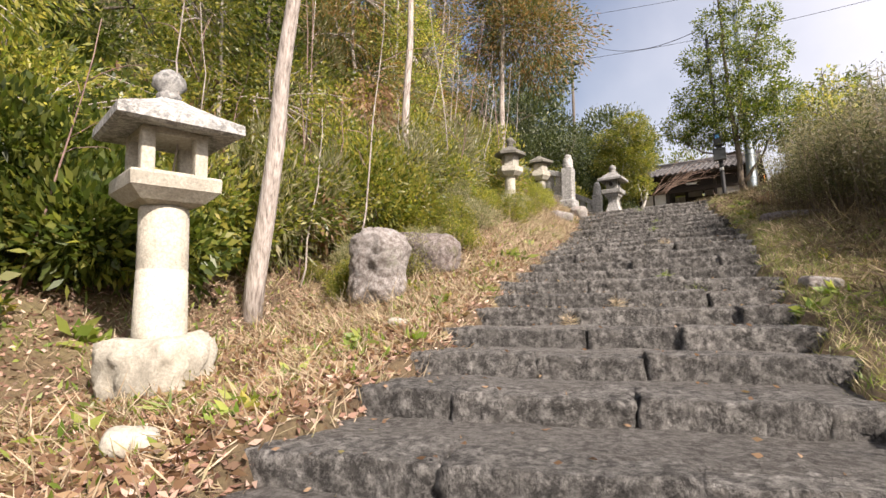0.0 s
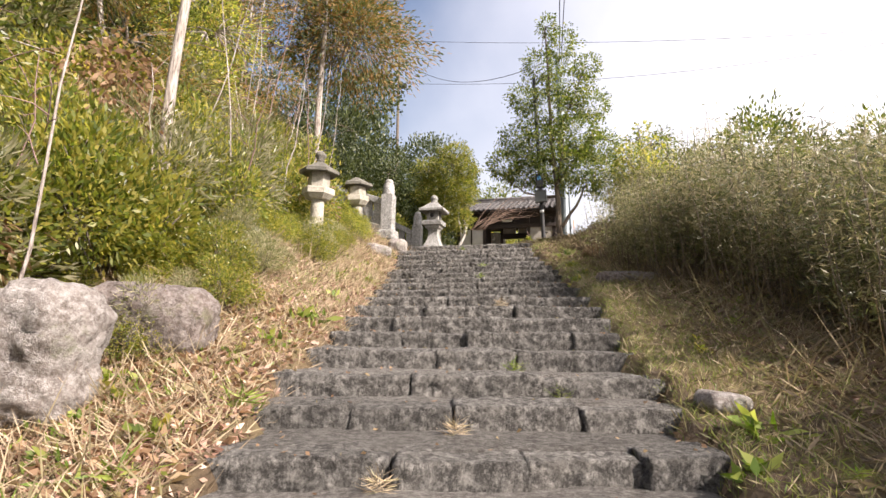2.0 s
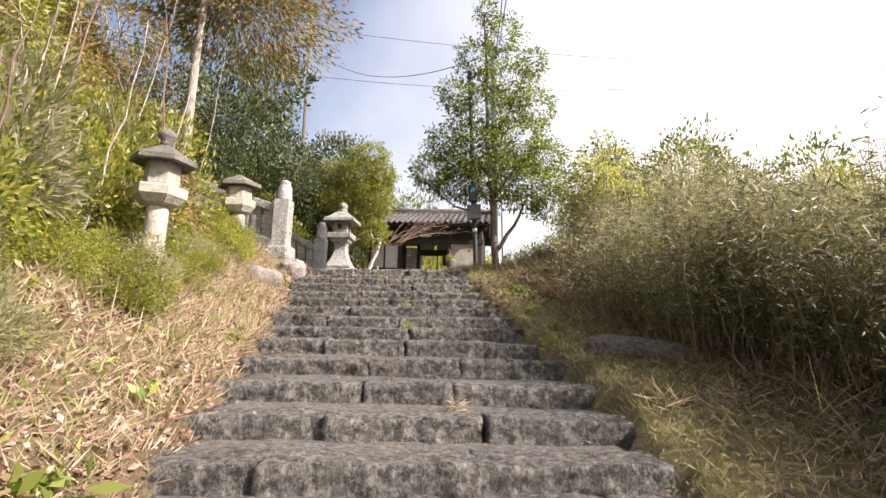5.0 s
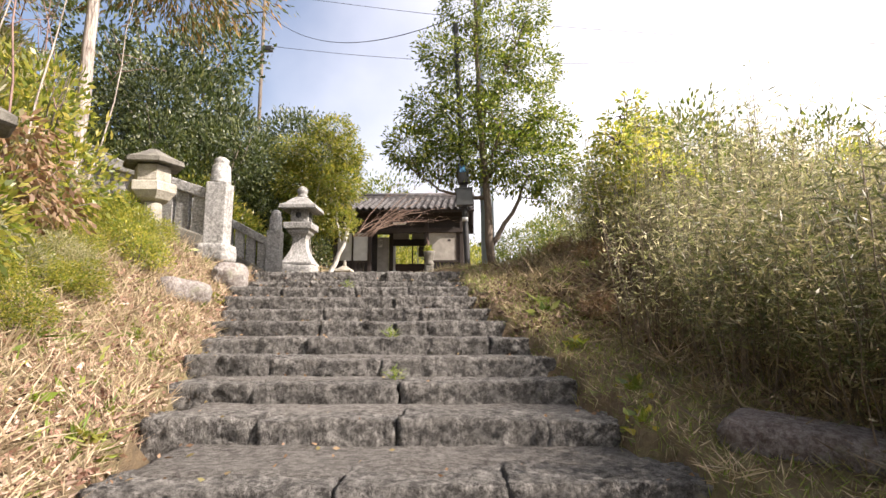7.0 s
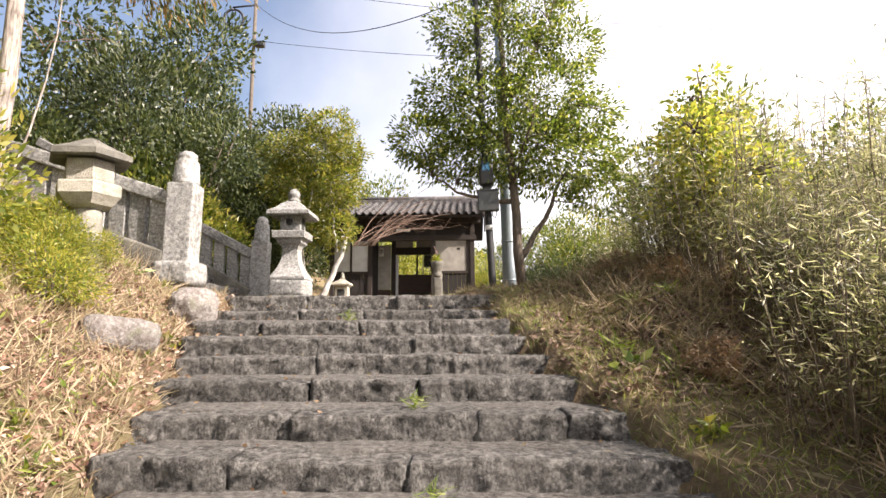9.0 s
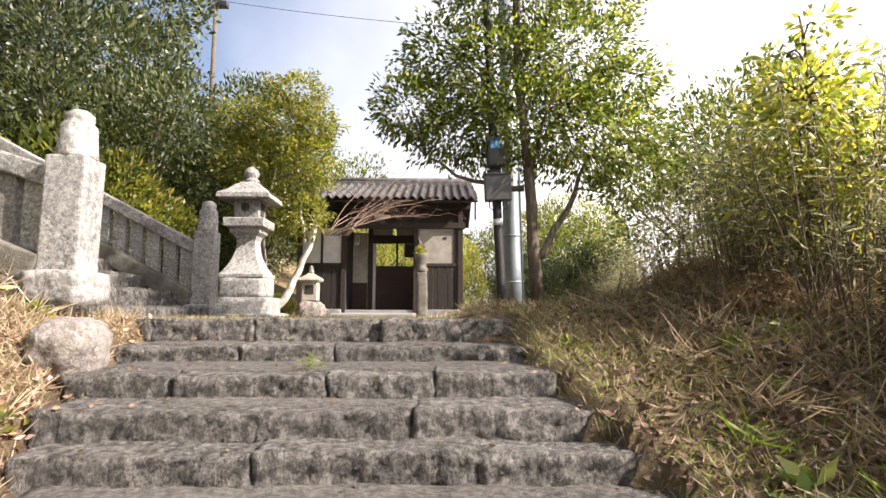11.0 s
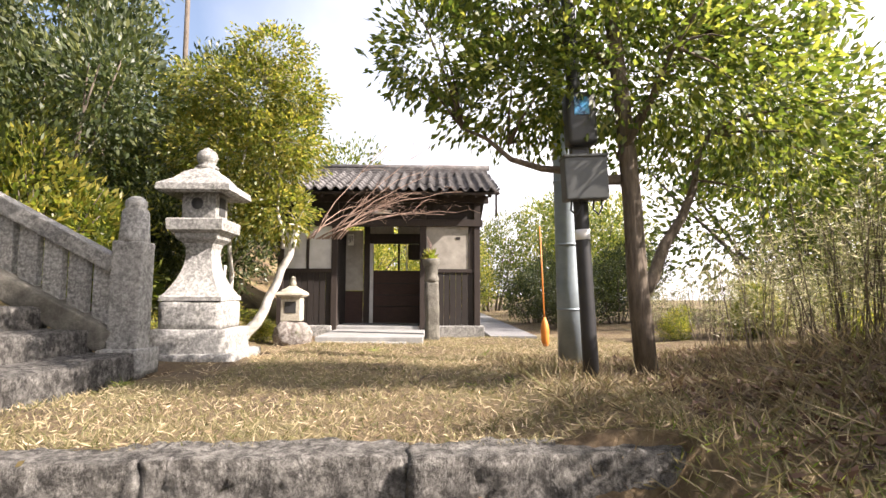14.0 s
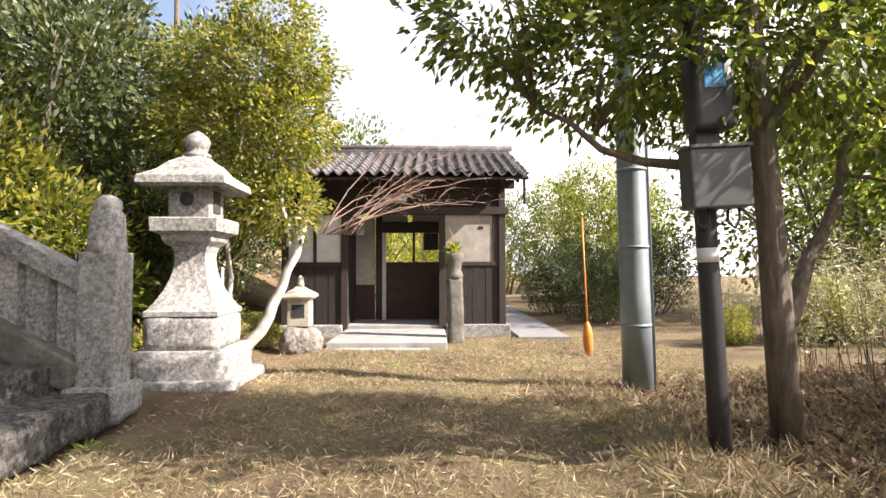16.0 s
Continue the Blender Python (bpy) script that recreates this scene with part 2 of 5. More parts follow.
STRAW = mat_leaf("dry_straw", [(0.2, 0.145, 0.09), (0.36, 0.275, 0.175), (0.54, 0.44, 0.31), (0.24, 0.22, 0.1)], 0.2, 0.8)
LITTER = mat_leaf("fallen_leaves", [(0.13, 0.065, 0.045), (0.27, 0.15, 0.105), (0.43, 0.28, 0.21), (0.6, 0.47, 0.38)], 0.15, 0.8)
# LITTER at about half tone; under the bamboo this dark stands in for shade
LITTER_DARK = mat_leaf("dark_brown_leaves", [(0.06, 0.035, 0.025), (0.12, 0.07, 0.05), (0.2, 0.125, 0.09), (0.3, 0.22, 0.16)], 0.1, 0.8)
GRASS = mat_leaf("grass_blades", [(0.08, 0.085, 0.028), (0.17, 0.16, 0.06), (0.3, 0.25, 0.14), (0.46, 0.38, 0.25)], 0.25, 0.7)
FRESH = mat_leaf("fresh_grass", [(0.09, 0.15, 0.02), (0.17, 0.23, 0.04), (0.3, 0.32, 0.08)], 0.35, 0.5)
# brown grass at about half STRAW's tone, with the thicket's shade in the colour
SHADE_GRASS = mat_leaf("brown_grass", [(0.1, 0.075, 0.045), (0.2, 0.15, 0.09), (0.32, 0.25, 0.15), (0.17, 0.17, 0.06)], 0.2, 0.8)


def mat_soil():
    m, n, l, b = shader("soil")
    r1, t1 = noise_ramp(n, l, 0.9, [(0.35, (0.13, 0.085, 0.05)), (0.5, (0.24, 0.17, 0.09)), (0.66, (0.3, 0.26, 0.12))], 9, 0.7)
    r2, t2 = noise_ramp(n, l, 22, [(0.3, (0.4, 0.4, 0.4)), (0.7, (1.0, 1.0, 1.0))], 8, 0.75)
    l.new(blend(n, l, r1.outputs[0], r2.outputs[0], 0.9, 'MULTIPLY'), b.inputs["Base Color"])
    b.inputs["Roughness"].default_value = 0.95
    bumped(n, l, b, t2.outputs["Fac"], 1.0, 0.06)
    return m


SOIL = mat_soil()

# ---- mesh helpers ----
def part(name, bm, material, parent=None, label="", smooth=True):
    me = bpy.data.meshes.new(name)
    bm.to_mesh(me)
    bm.free()
    return mesh_part(name, me, material, parent, label, smooth)


def mesh_part(name, me, material, parent=None, label="", smooth=True):
    me.materials.append(material)
    if smooth:
        me.polygons.foreach_set("use_smooth", [True] * len(me.polygons))
    ob = new(name, me)
    if parent:
        ob.parent = parent
    if label:
        ob["label"] = label
    return ob


def thing(name, m, label, category, group="", kind=""):
    ob = new(name)
    ob.empty_display_size = 0.1
    ob.matrix_world = m
    return tagged(ob, label, category, group, kind)


def box(bm, x0, x1, y0, y1, z0, z1, bevel=0.0):
    r = bmesh.ops.create_cube(bm, size=1, matrix=Matrix.Translation(((x0 + x1) / 2, (y0 + y1) / 2, (z0 + z1) / 2)) @ Matrix.Diagonal((x1 - x0, y1 - y0, z1 - z0, 1)))
    if bevel:
        es = list({e for v in r["verts"] for e in v.link_edges})
        bmesh.ops.bevel(bm, geom=es, offset=bevel, segments=2, affect='EDGES', profile=0.6)
    return bm


def boxed(x0, x1, y0, y1, z0, z1, bevel=0.01):
    return box(bmesh.new(), x0, x1, y0, y1, z0, z1, bevel)


def rough_block(lx, ly, lz, seed, amp=0.02, radius=0.05, cell=0.07):
    """A hewn block with rounded, uneven edges; its middle is the origin."""
    ns = [max(2, min(40, round(s / cell))) for s in (lx, ly, lz)]
    bm = bmesh.new()
    half = Vector((lx, ly, lz)) / 2
    verts = {}
    def vert(i, j, k):
        key = (i, j, k)
        if key not in verts:
            p = Vector((lx * (i / ns[0] - 0.5), ly * (j / ns[1] - 0.5), lz * (k / ns[2] - 0.5)))
            r = min(radius, min(half) * 0.9)
            inner = Vector([max(-h + r, min(h - r, c)) for c, h in zip(p, half)])
            d = p - inner
            if d.length > 1e-6:
                p = inner + d.normalized() * r
            q = p + Vector((seed * 7.3, seed * 3.1, seed * 5.7))
            nrm = d.normalized() if d.length > 1e-6 else Vector((0, 0, 0))
            w = noise.noise(q * 3.0) * amp * 1.2 + abs(noise.noise(q * 8.0)) * amp * 1.6 - amp * 0.5 + noise.noise(q * 21.0) * amp * 0.8
            w *= 0.45 if abs(nrm.z) > 0.8 else 1.0
            p = p + nrm * w + noise.noise_vector(q * 2.2) * amp * 0.8
            verts[key] = bm.verts.new(p)
        return verts[key]
    a, b, c = ns
    for i in range(a):
        for j in range(b):
            bm.faces.new((vert(i, j, 0), vert(i, j + 1, 0), vert(i + 1, j + 1, 0), vert(i + 1, j, 0)))
            bm.faces.new((vert(i, j, c), vert(i + 1, j, c), vert(i + 1, j + 1, c), vert(i, j + 1, c)))
    for i in range(a):
        for k in range(c):
            bm.faces.new((vert(i, 0, k), vert(i + 1, 0, k), vert(i + 1, 0, k + 1), vert(i, 0, k + 1)))
            bm.faces.new((vert(i, b, k), vert(i, b, k + 1), vert(i + 1, b, k + 1), vert(i + 1, b, k)))
    for j in range(b):
        for k in range(c):
            bm.faces.new((vert(0, j, k), vert(0, j, k + 1), vert(0, j + 1, k + 1), vert(0, j + 1, k)))
            bm.faces.new((vert(a, j, k), vert(a, j + 1, k), vert(a, j + 1, k + 1), vert(a, j, k + 1)))
    return bm


def lathe(profile, sides=24, wobble=0.0, seed=0, turn=0.0, bm=None, at=(0, 0)):
    """Rings of (radius, z) joined into a closed body; few sides give a prism."""
    bm = bm or bmesh.new()
    rings = []
    for k, (r, z) in enumerate(profile):
        ring = []
        for i in range(sides):
            a = 2 * math.pi * i / sides + turn
            w = 1 + wobble * noise.noise(Vector((math.cos(a) * 1.5 + seed, math.sin(a) * 1.5, z * 3 + seed)))
            ring.append(bm.verts.new((at[0] + r * w * math.cos(a), at[1] + r * w * math.sin(a), z)))
        rings.append(ring)
    for r0, r1 in zip(rings, rings[1:]):
        for i in range(sides):
            j = (i + 1) % sides
            bm.faces.new((r0[i], r0[j], r1[j], r1[i]))
    bm.faces.new(list(reversed(rings[0])))
    bm.faces.new(rings[-1])
    return bm


def tube(bm, pts, radii, sides=8):
    """A tapered limb along points."""
    rings = []
    for k, p in enumerate(pts):
        d = (pts[min(k + 1, len(pts) - 1)] - pts[max(k - 1, 0)]).normalized()
        u = d.orthogonal().normalized()
        if rings:
            u = (lastu - d * lastu.dot(d)).normalized()
        v = d.cross(u)
        lastu = u
        rings.append([bm.verts.new(p + (u * math.cos(2 * math.pi * i / sides) + v * math.sin(2 * math.pi * i / sides)) * radii[k]) for i in range(sides)])
    for r0, r1 in zip(rings, rings[1:]):
        for i in range(sides):
            j = (i + 1) % sides
            bm.faces.new((r0[i], r0[j], r1[j], r1[i]))
    bm.faces.new(list(reversed(rings[0])))
    bm.faces.new(rings[-1])
    return bm


def quads(name, V):
    """A mesh of loose four-cornered leaves from an array (n, 4, 3)."""
    k = len(V)
    me = bpy.data.meshes.new(name)
    me.vertices.add(4 * k)
    me.vertices.foreach_set("co", np.ascontiguousarray(V, dtype=np.float32).ravel())
    me.loops.add(4 * k)
    me.loops.foreach_set("vertex_index", np.arange(4 * k, dtype=np.int32))
    me.polygons.add(k)
    me.polygons.foreach_set("loop_start", np.arange(0, 4 * k, 4, dtype=np.int32))
    me.update(calc_edges=True)
    return me


def unit(v):
    return v / (np.linalg.norm(v, axis=-1, keepdims=True) + 1e-9)


def leaves(name, P, axis, length, width, rng, fold=0.35):
    """Leaves at points P along axis, each bent along its middle."""
    k = len(P)
    a = unit(axis + rng.normal(0, 0.25, (k, 3)))
    s = unit(np.cross(a, rng.normal(0, 1, (k, 3))))
    nrm = np.cross(a, s)
    L = (length * rng.uniform(0.6, 1.3, k))[:, None]
    W = (width * rng.uniform(0.7, 1.25, k))[:, None]
    mid = P + a * L * 0.45
    V = np.stack([P, mid + s * W * 0.5 + nrm * W * fold * 0.5, P + a * L, mid - s * W * 0.5 + nrm * W * fold * 0.5], 1)
    return quads(name, V)


# ---- the lie of the land ----
STEP_Y = [0.0, -0.55, -1.3, -1.75, -2.05, -2.55, -3.15, -3.68, -4.2, -4.92, -5.78, -6.47, -7.15, -7.8, -8.2, -8.75,
          -9.4, -9.87, -10.6, -11.3, -11.95, -12.65, -13.5, -14.15, -14.75, -15.4, -16.0]
RISE = 0.16


def step_z(n):
    return 0.04 - RISE * n - (0.04 if n == 1 else 0.0)


def edge_left(y):
    return float(np.interp(y, [-17, -13.5, -11.95, -10.6, -9.4, -8.2, -7.15, -5.78, -4.2, -2.5, -1.36, 0.2], [1.9, 1.25, 0.9, 0.5, 0.05, -0.1, -0.38, -0.8, -1.3, -1.8, -2.17, -2.4]))


def edge_right(y):
    return float(np.interp(y, [-17, -13.5, -12.65, -11.3, -9.4, -8.2, -6.5, -4.9, -3.7, -2.5, -1.36, 0.2], [4.9, 4.2, 3.85, 3.45, 3.1, 2.78, 2.55, 2.12, 1.88, 1.56, 1.1, 1.0]))


def lean_at(y):
    """How far a step's line turns across the flight."""
    return float(np.interp(y, [-13, -10.5, -9, -7, -5.5, -1, 0], [0.37, 0.36, 0.25, 0.15, 0.03, 0.02, 0.06]))


def stair_line(y):
    return np.interp(y, [-30, -17] + STEP_Y[::-1] + [60], [-4.9, -4.4] + [step_z(i) for i in range(len(STEP_Y))][::-1] + [0.0])


def smooth(a, b, x):
    t = np.clip((x - a) / (b - a), 0, 1)
    return t * t * (3 - 2 * t)


def land(x, y):
    """Height of the ground sheet at (x, y)."""
    across = np.clip(x - (edge_left(y) + edge_right(y)) / 2, -1.5, 2.2)
    base = stair_line(y - lean_at(y) * across)
    if y > 0:
        base = 0.0 - 0.02 * min(y, 9)
    dl, dr = edge_left(min(y, 0.2)) - x, x - edge_right(min(y, 0.2))
    z = base
    if y < 0.4 and dl < 0 and dr < 0:
        z -= 0.34 * smooth(-0.25, 0.1, -max(dl, dr)) * smooth(0.26, 0.0, y)
    low = smooth(-11.8, -7.5, y)
    bank = 0.0
    if dl > 0:
        bank = (0.03 + 0.55 * low) * smooth(0, 1.2, dl) + (0.02 + 0.33 * low) * max(0, dl - 0.8) - 0.12 * (1 - low) * smooth(0.3, 1.5, dl) + 0.62 * min(max(0, dl - 2.6), 14)
        bank *= smooth(0.2, -0.9, y)
    flight = 0.46 * min(max(0, -3.0 - x), 9) - 0.3 * smooth(-2.9, -3.1, x)
    bank += flight * smooth(-0.9, -0.4, y) * smooth(3.9, 3.3, y)
    hill = max(0.0, -x - 4.2 + 0.05 * (y - 3)) * smooth(3.3, 4.4, y)
    bank += 0.55 * min(hill, 14)
    z += bank
    if dr > 0:
        z += 0.08 * min(dr, 1.5) * smooth(3, 0, y) + 0.05 * max(0, min(dr - 1.5, 6)) - 0.05 * max(0, min(dr - 10, 200))
    z += 0.16 * smooth(0.2, 0.9, x) * smooth(-1, 1, y) * smooth(3.5, 1.5, y)
    z += 0.16 * smooth(1.7, 3.4, x) * smooth(-2.5, -0.5, y) * smooth(6.0, 3.0, y)
    far = max(abs(x), abs(y))
    z += 0.05 * noise.noise(Vector((x * 0.9, y * 0.9, 0))) + 0.025 * noise.noise(Vector((x * 3.1, y * 3.1, 4)))
    if far > 25:
        z += 3.0 * smooth(25, 90, far) * noise.noise(Vector((x * 0.02, y * 0.02, 7)))
    return float(z)


def axis_marks(lo, hi, fine):
    a = list(np.arange(lo, hi, fine))
    out, s = [], fine
    p = hi
    while p < 900:
        out.append(p)
        s *= 1.28
        p += s
    neg, s, p = [], fine, lo
    while p > -900:
        s *= 1.28
        p -= s
        neg.append(p)
    return np.array(neg[::-1] + a + out)


HEIGHT = []
xs, ys = axis_marks(-9, 8, 0.16), axis_marks(-18, 11, 0.16)


def heights(x, y):
    """The ground's height at arrays of places."""
    H = HEIGHT[0]
    i, j = np.clip(np.searchsorted(xs, x) - 1, 0, len(xs) - 2), np.clip(np.searchsorted(ys, y) - 1, 0, len(ys) - 2)
    u, v = (x - xs[i]) / (xs[i + 1] - xs[i]), (y - ys[j]) / (ys[j + 1] - ys[j])
    return H[j, i] * (1 - u) * (1 - v) + H[j, i + 1] * u * (1 - v) + H[j + 1, i] * (1 - u) * v + H[j + 1, i + 1] * u * v


def build_ground():
    V = [(x, y, land(x, y)) for y in ys for x in xs]
    HEIGHT[:] = [np.array([v[2] for v in V]).reshape(len(ys), len(xs))]
    w = len(xs)
    F = [(j * w + i, j * w + i + 1, (j + 1) * w + i + 1, (j + 1) * w + i) for j in range(len(ys) - 1) for i in range(w - 1)]
    me = bpy.data.meshes.new("ground")
    me.from_pydata(V, [], F)
    tagged(mesh_part("ground", me, SOIL), "brown earth hillside with dry grass and leaf litter", "ground", kind="structure")


build_ground()


# ---- stairs ----
def stone_step(n, y, run):
    rng = random.Random(100 + n)
    xl, xr = edge_left(y), edge_right(y)
    lean = lean_at(y)
    if n == 0:
        xl, xr = -3.0, 1.05
    zt = step_z(n)
    mid = (xl + xr) / 2
    st = thing("stone_step", pose(mid, y, zt, 0, 0, math.degrees(math.atan(lean))), "worn grey granite step of rough hewn blocks", "step", "stone steps", "structure")
    length = (xr - xl) / math.cos(math.atan(lean))
    cuts, x = [-length / 2], -length / 2
    while True:
        x += rng.uniform(0.6, 1.3)
        if x > length / 2 - 0.4:
            break
        cuts.append(x)
    cuts.append(length / 2)
    if run > 0.3:
        bed = part("tread", rough_block(length - 0.1, run, 0.2, n * 3.7, 0.016, 0.03, 0.07), TREAD, st, "trodden earth and stone behind the blocks")
        bed.matrix_basis = pose(0.0, 0.22 + run / 2, -0.1 - 0.004, 0, 0, 0)
    for a, b in zip(cuts, cuts[1:]):
        dep, hgt = min(run + 0.1, 0.4) + rng.uniform(-0.05, 0.04), 0.27 + rng.uniform(-0.01, 0.03)
        bm = rough_block(b - a + 0.004, dep, hgt, rng.uniform(0, 50), 0.024, 0.018, 0.036)
        ob = part("stone", bm, STEP, st)
        ob.matrix_basis = pose((a + b) / 2, dep / 2 + rng.uniform(-0.03, 0.03), -hgt / 2 + rng.uniform(-0.018, 0.012), rng.uniform(-1.2, 1.2), rng.uniform(-1, 1), rng.uniform(-1.2, 1.2))


for n, y in enumerate(STEP_Y):
    stone_step(n, y, (STEP_Y[n - 1] - y) if n else 0.2)


# ---- lanterns ----
SQ = math.sqrt(2)


def stone_lantern(m, label, mats, column_r, z_col, z_shelf, shelf_r, z_box, box_r, z_roof, roof_r, z_cap, z_top, sides, turn, base_rock=0.0, open_box=True, seed=0):
    """A garden lantern: column, shelf, fire box, roof and finial; heights from its foot."""
    stone, dark = mats
    ln = thing("stone_lantern", m, label, "lantern", "lanterns beside the steps")
    if base_rock:
        bm = rough_block(base_rock * 1.5, base_rock * 1.3, base_rock * 1.05, 3 + seed, 0.05, 0.14, 0.06)
        ob = part("base_rock", bm, PALE, ln, "rough pale base rock")
        ob.matrix_basis = pose(0, 0, base_rock * 0.36, 3, -4, 25)
    c0 = base_rock * 0.82
    zm = c0 + (z_col - c0) * 0.52
    part("column", lathe([(column_r * 1.02, c0 - 0.05), (column_r * 1.04, c0 + 0.05), (column_r, zm - 0.01), (column_r * 0.97, zm), (column_r, zm + 0.01), (column_r * 0.97, z_col - 0.03), (column_r * 0.93, z_col)], 28, 0.03, seed), stone, ln)
    h = z_shelf - z_col
    part("shelf", lathe([(column_r * 1.15, z_col), (shelf_r * 0.72, z_col + h * 0.12), (shelf_r * 0.93, z_col + h * 0.42), (shelf_r * 0.99, z_col + h * 0.5), (shelf_r, z_shelf - 0.02), (shelf_r * 0.97, z_shelf)], sides, 0.03, seed + 2, turn), stone, ln, smooth=False)
    fb = new("fire_box")
    fb.parent = ln
    if open_box:
        for i in range(sides):
            a = turn + 2 * math.pi * i / sides
            ob = part("post", boxed(-0.05, 0.05, -0.05, 0.05, z_shelf, z_box, 0.012), stone, fb)
            ob.matrix_basis = pose(box_r * 0.86 * math.cos(a), box_r * 0.86 * math.sin(a), 0, 0, 0, math.degrees(a) + 45)
        part("lintel", lathe([(box_r, z_box - 0.045), (box_r * 1.02, z_box - 0.03), (box_r * 1.02, z_box + 0.01)], sides, 0.02, seed, turn), stone, fb, smooth=False)
        part("sill", lathe([(box_r, z_shelf - 0.005), (box_r * 0.98, z_shelf + 0.03)], sides, 0.02, seed, turn), stone, fb, smooth=False)
    else:
        part("wall", lathe([(box_r * 0.95, z_shelf - 0.005), (box_r, z_shelf + 0.03), (box_r, z_box)], sides, 0.03, seed, turn), stone, fb, smooth=False)
        # solid black block on the wall paints the window's shaded inside
        ob = part("window_hole", boxed(-0.035, 0.035, -0.02, 0.02, -0.045, 0.045, 0.005), INK_AND_SHADE, fb, "small black block standing for the shaded window opening")
        a = turn + math.pi / sides
        ob.matrix_basis = pose(math.cos(a) * box_r * math.cos(math.pi / sides), math.sin(a) * box_r * math.cos(math.pi / sides), (z_shelf + z_box) / 2 + 0.02, 0, 0, math.degrees(a) + 90)
    r = z_cap - z_roof
    part("roof", lathe([(box_r * 0.9, z_roof + 0.03), (roof_r * 0.93, z_roof + 0.0), (roof_r, z_roof + r * 0.06), (roof_r * 0.99, z_roof + r * 0.3), (roof_r * 0.6, z_roof + r * 0.6), (roof_r * 0.24, z_roof + r * 0.92), (roof_r * 0.18, z_cap)], sides, 0.06, seed + 5, turn), dark, ln, "weathered darker roof stone", smooth=False)
    if z_top > z_cap + 0.05:
        k, w = z_top - z_cap, (z_top - z_cap) * 0.5
        part("finial", lathe([(w * 0.62, z_cap - 0.02), (w * 0.72, z_cap + k * 0.14), (w * 0.55, z_cap + k * 0.26), (w * 0.98, z_cap + k * 0.45), (w * 0.92, z_cap + k * 0.68), (w * 0.55, z_cap + k * 0.88), (w * 0.12, z_top)], 18, 0.05, seed), dark, ln)
    return ln


stone_lantern(pose(-0.8, -13.45, -3.47, 1.0, 0.6, 0), "tall pale stone lantern with open fire box on rough rock", (PALE, GRANITE), 0.19, 1.45, 1.68, 0.47, 2.04, 0.32, 2.02, 0.64, 2.34, 2.61, 4, radians(-55), 0.5, True, 1)
stone_lantern(pose(-2.02, -5.59, -0.76, 0, 1.5, 0), "weathered stone lantern with a chipped roof standing in dry grass", (AGED, WEATHERED), 0.115, 0.74, 0.95, 0.28, 1.22, 0.185, 1.2, 0.345, 1.43, 1.63, 6, radians(20), 0.0, False, 4)
stone_lantern(pose(-3.26, -1.5, 0.36, 0, -2, 0), "small weathered stone lantern with a broken roof and no finial", (AGED, WEATHERED), 0.135, 0.5, 0.76, 0.32, 1.0, 0.24, 1.0, 0.4, 1.26, 1.27, 6, radians(12), 0.0, False, 7)


def big_lantern():
    ln = thing("stone_lantern", pose(-3.24, 4.85, -0.08, 0, 0, 2) @ Matrix.Diagonal((1.0, 1.0, 1.03, 1)), "large grey granite lantern with a flared shaft on stepped plinths", "lantern")
    t = radians(45)
    ob = part("lower_plinth", rough_block(1.0, 1.0, 0.4, 5, 0.008, 0.02, 0.09), GRANITE, ln); ob.location = (0, 0, 0.16)
    ob = part("upper_plinth", rough_block(0.8, 0.8, 0.36, 8, 0.01, 0.05, 0.08), GRANITE, ln); ob.location = (0, 0, 0.53)
    ob = part("footing", rough_block(1.25, 1.2, 0.16, 12, 0.02, 0.03, 0.1), GRANITE, ln); ob.location = (0.02, 0, 0.0)
    prof = [(0.40, 0.71), (0.4, 0.76)] + [(0.17 + 0.20 * (1 - k / 10) ** 2.0, 0.78 + 0.55 * k / 10) for k in range(11)] + [(0.175, 1.38), (0.2, 1.44), (0.26, 1.49), (0.27, 1.5)]
    part("shaft", lathe([(r * SQ * 0.97, z) for r, z in prof], 4, 0.01, 2, t), GRANITE, ln, smooth=False)
    part("shelf", lathe([(0.26 * SQ, 1.5), (0.27 * SQ, 1.56), (0.35 * SQ, 1.6), (0.36 * SQ, 1.73), (0.35 * SQ, 1.745)], 4, 0.01, 3, t), GRANITE, ln, smooth=False)
    fb = new("fire_box"); fb.parent = ln
    bm = boxed(-0.22, 0.22, -0.22, 0.22, 1.745, 2.1, 0.012)
    part("wall", bm, GRANITE, fb, smooth=False)
    bm = bmesh.new(); bmesh.ops.create_cone(bm, cap_ends=True, segments=20, radius1=0.075, radius2=0.075, depth=0.02)
    # both openings are black solids that paint the shade within, nothing is cut
    ob = part("round_hole", bm, INK_AND_SHADE, fb, "black disc standing for the shaded round opening"); ob.matrix_basis = pose(-0.02, -0.222, 1.95, 90, 0, 0)
    ob = part("window_hole", boxed(-0.01, 0.01, -0.1, 0.1, -0.12, 0.12, 0.004), INK_AND_SHADE, fb, "black block standing for the shaded square opening"); ob.location = (0.222, 0, 1.93)
    part("roof", lathe([(0.2 * SQ, 2.12), (0.42 * SQ, 2.06), (0.465 * SQ, 2.09), (0.455 * SQ, 2.17), (0.31 * SQ, 2.26), (0.22 * SQ, 2.36), (0.13 * SQ, 2.42), (0.12 * SQ, 2.44)], 4, 0.015, 6, t), GRANITE, ln, smooth=False)
    part("finial", lathe([(0.13, 2.43), (0.15, 2.46), (0.1, 2.5), (0.12, 2.53), (0.14, 2.6), (0.12, 2.66), (0.05, 2.71), (0.01, 2.73)], 20, 0.02, 1), GRANITE, ln)


big_lantern()

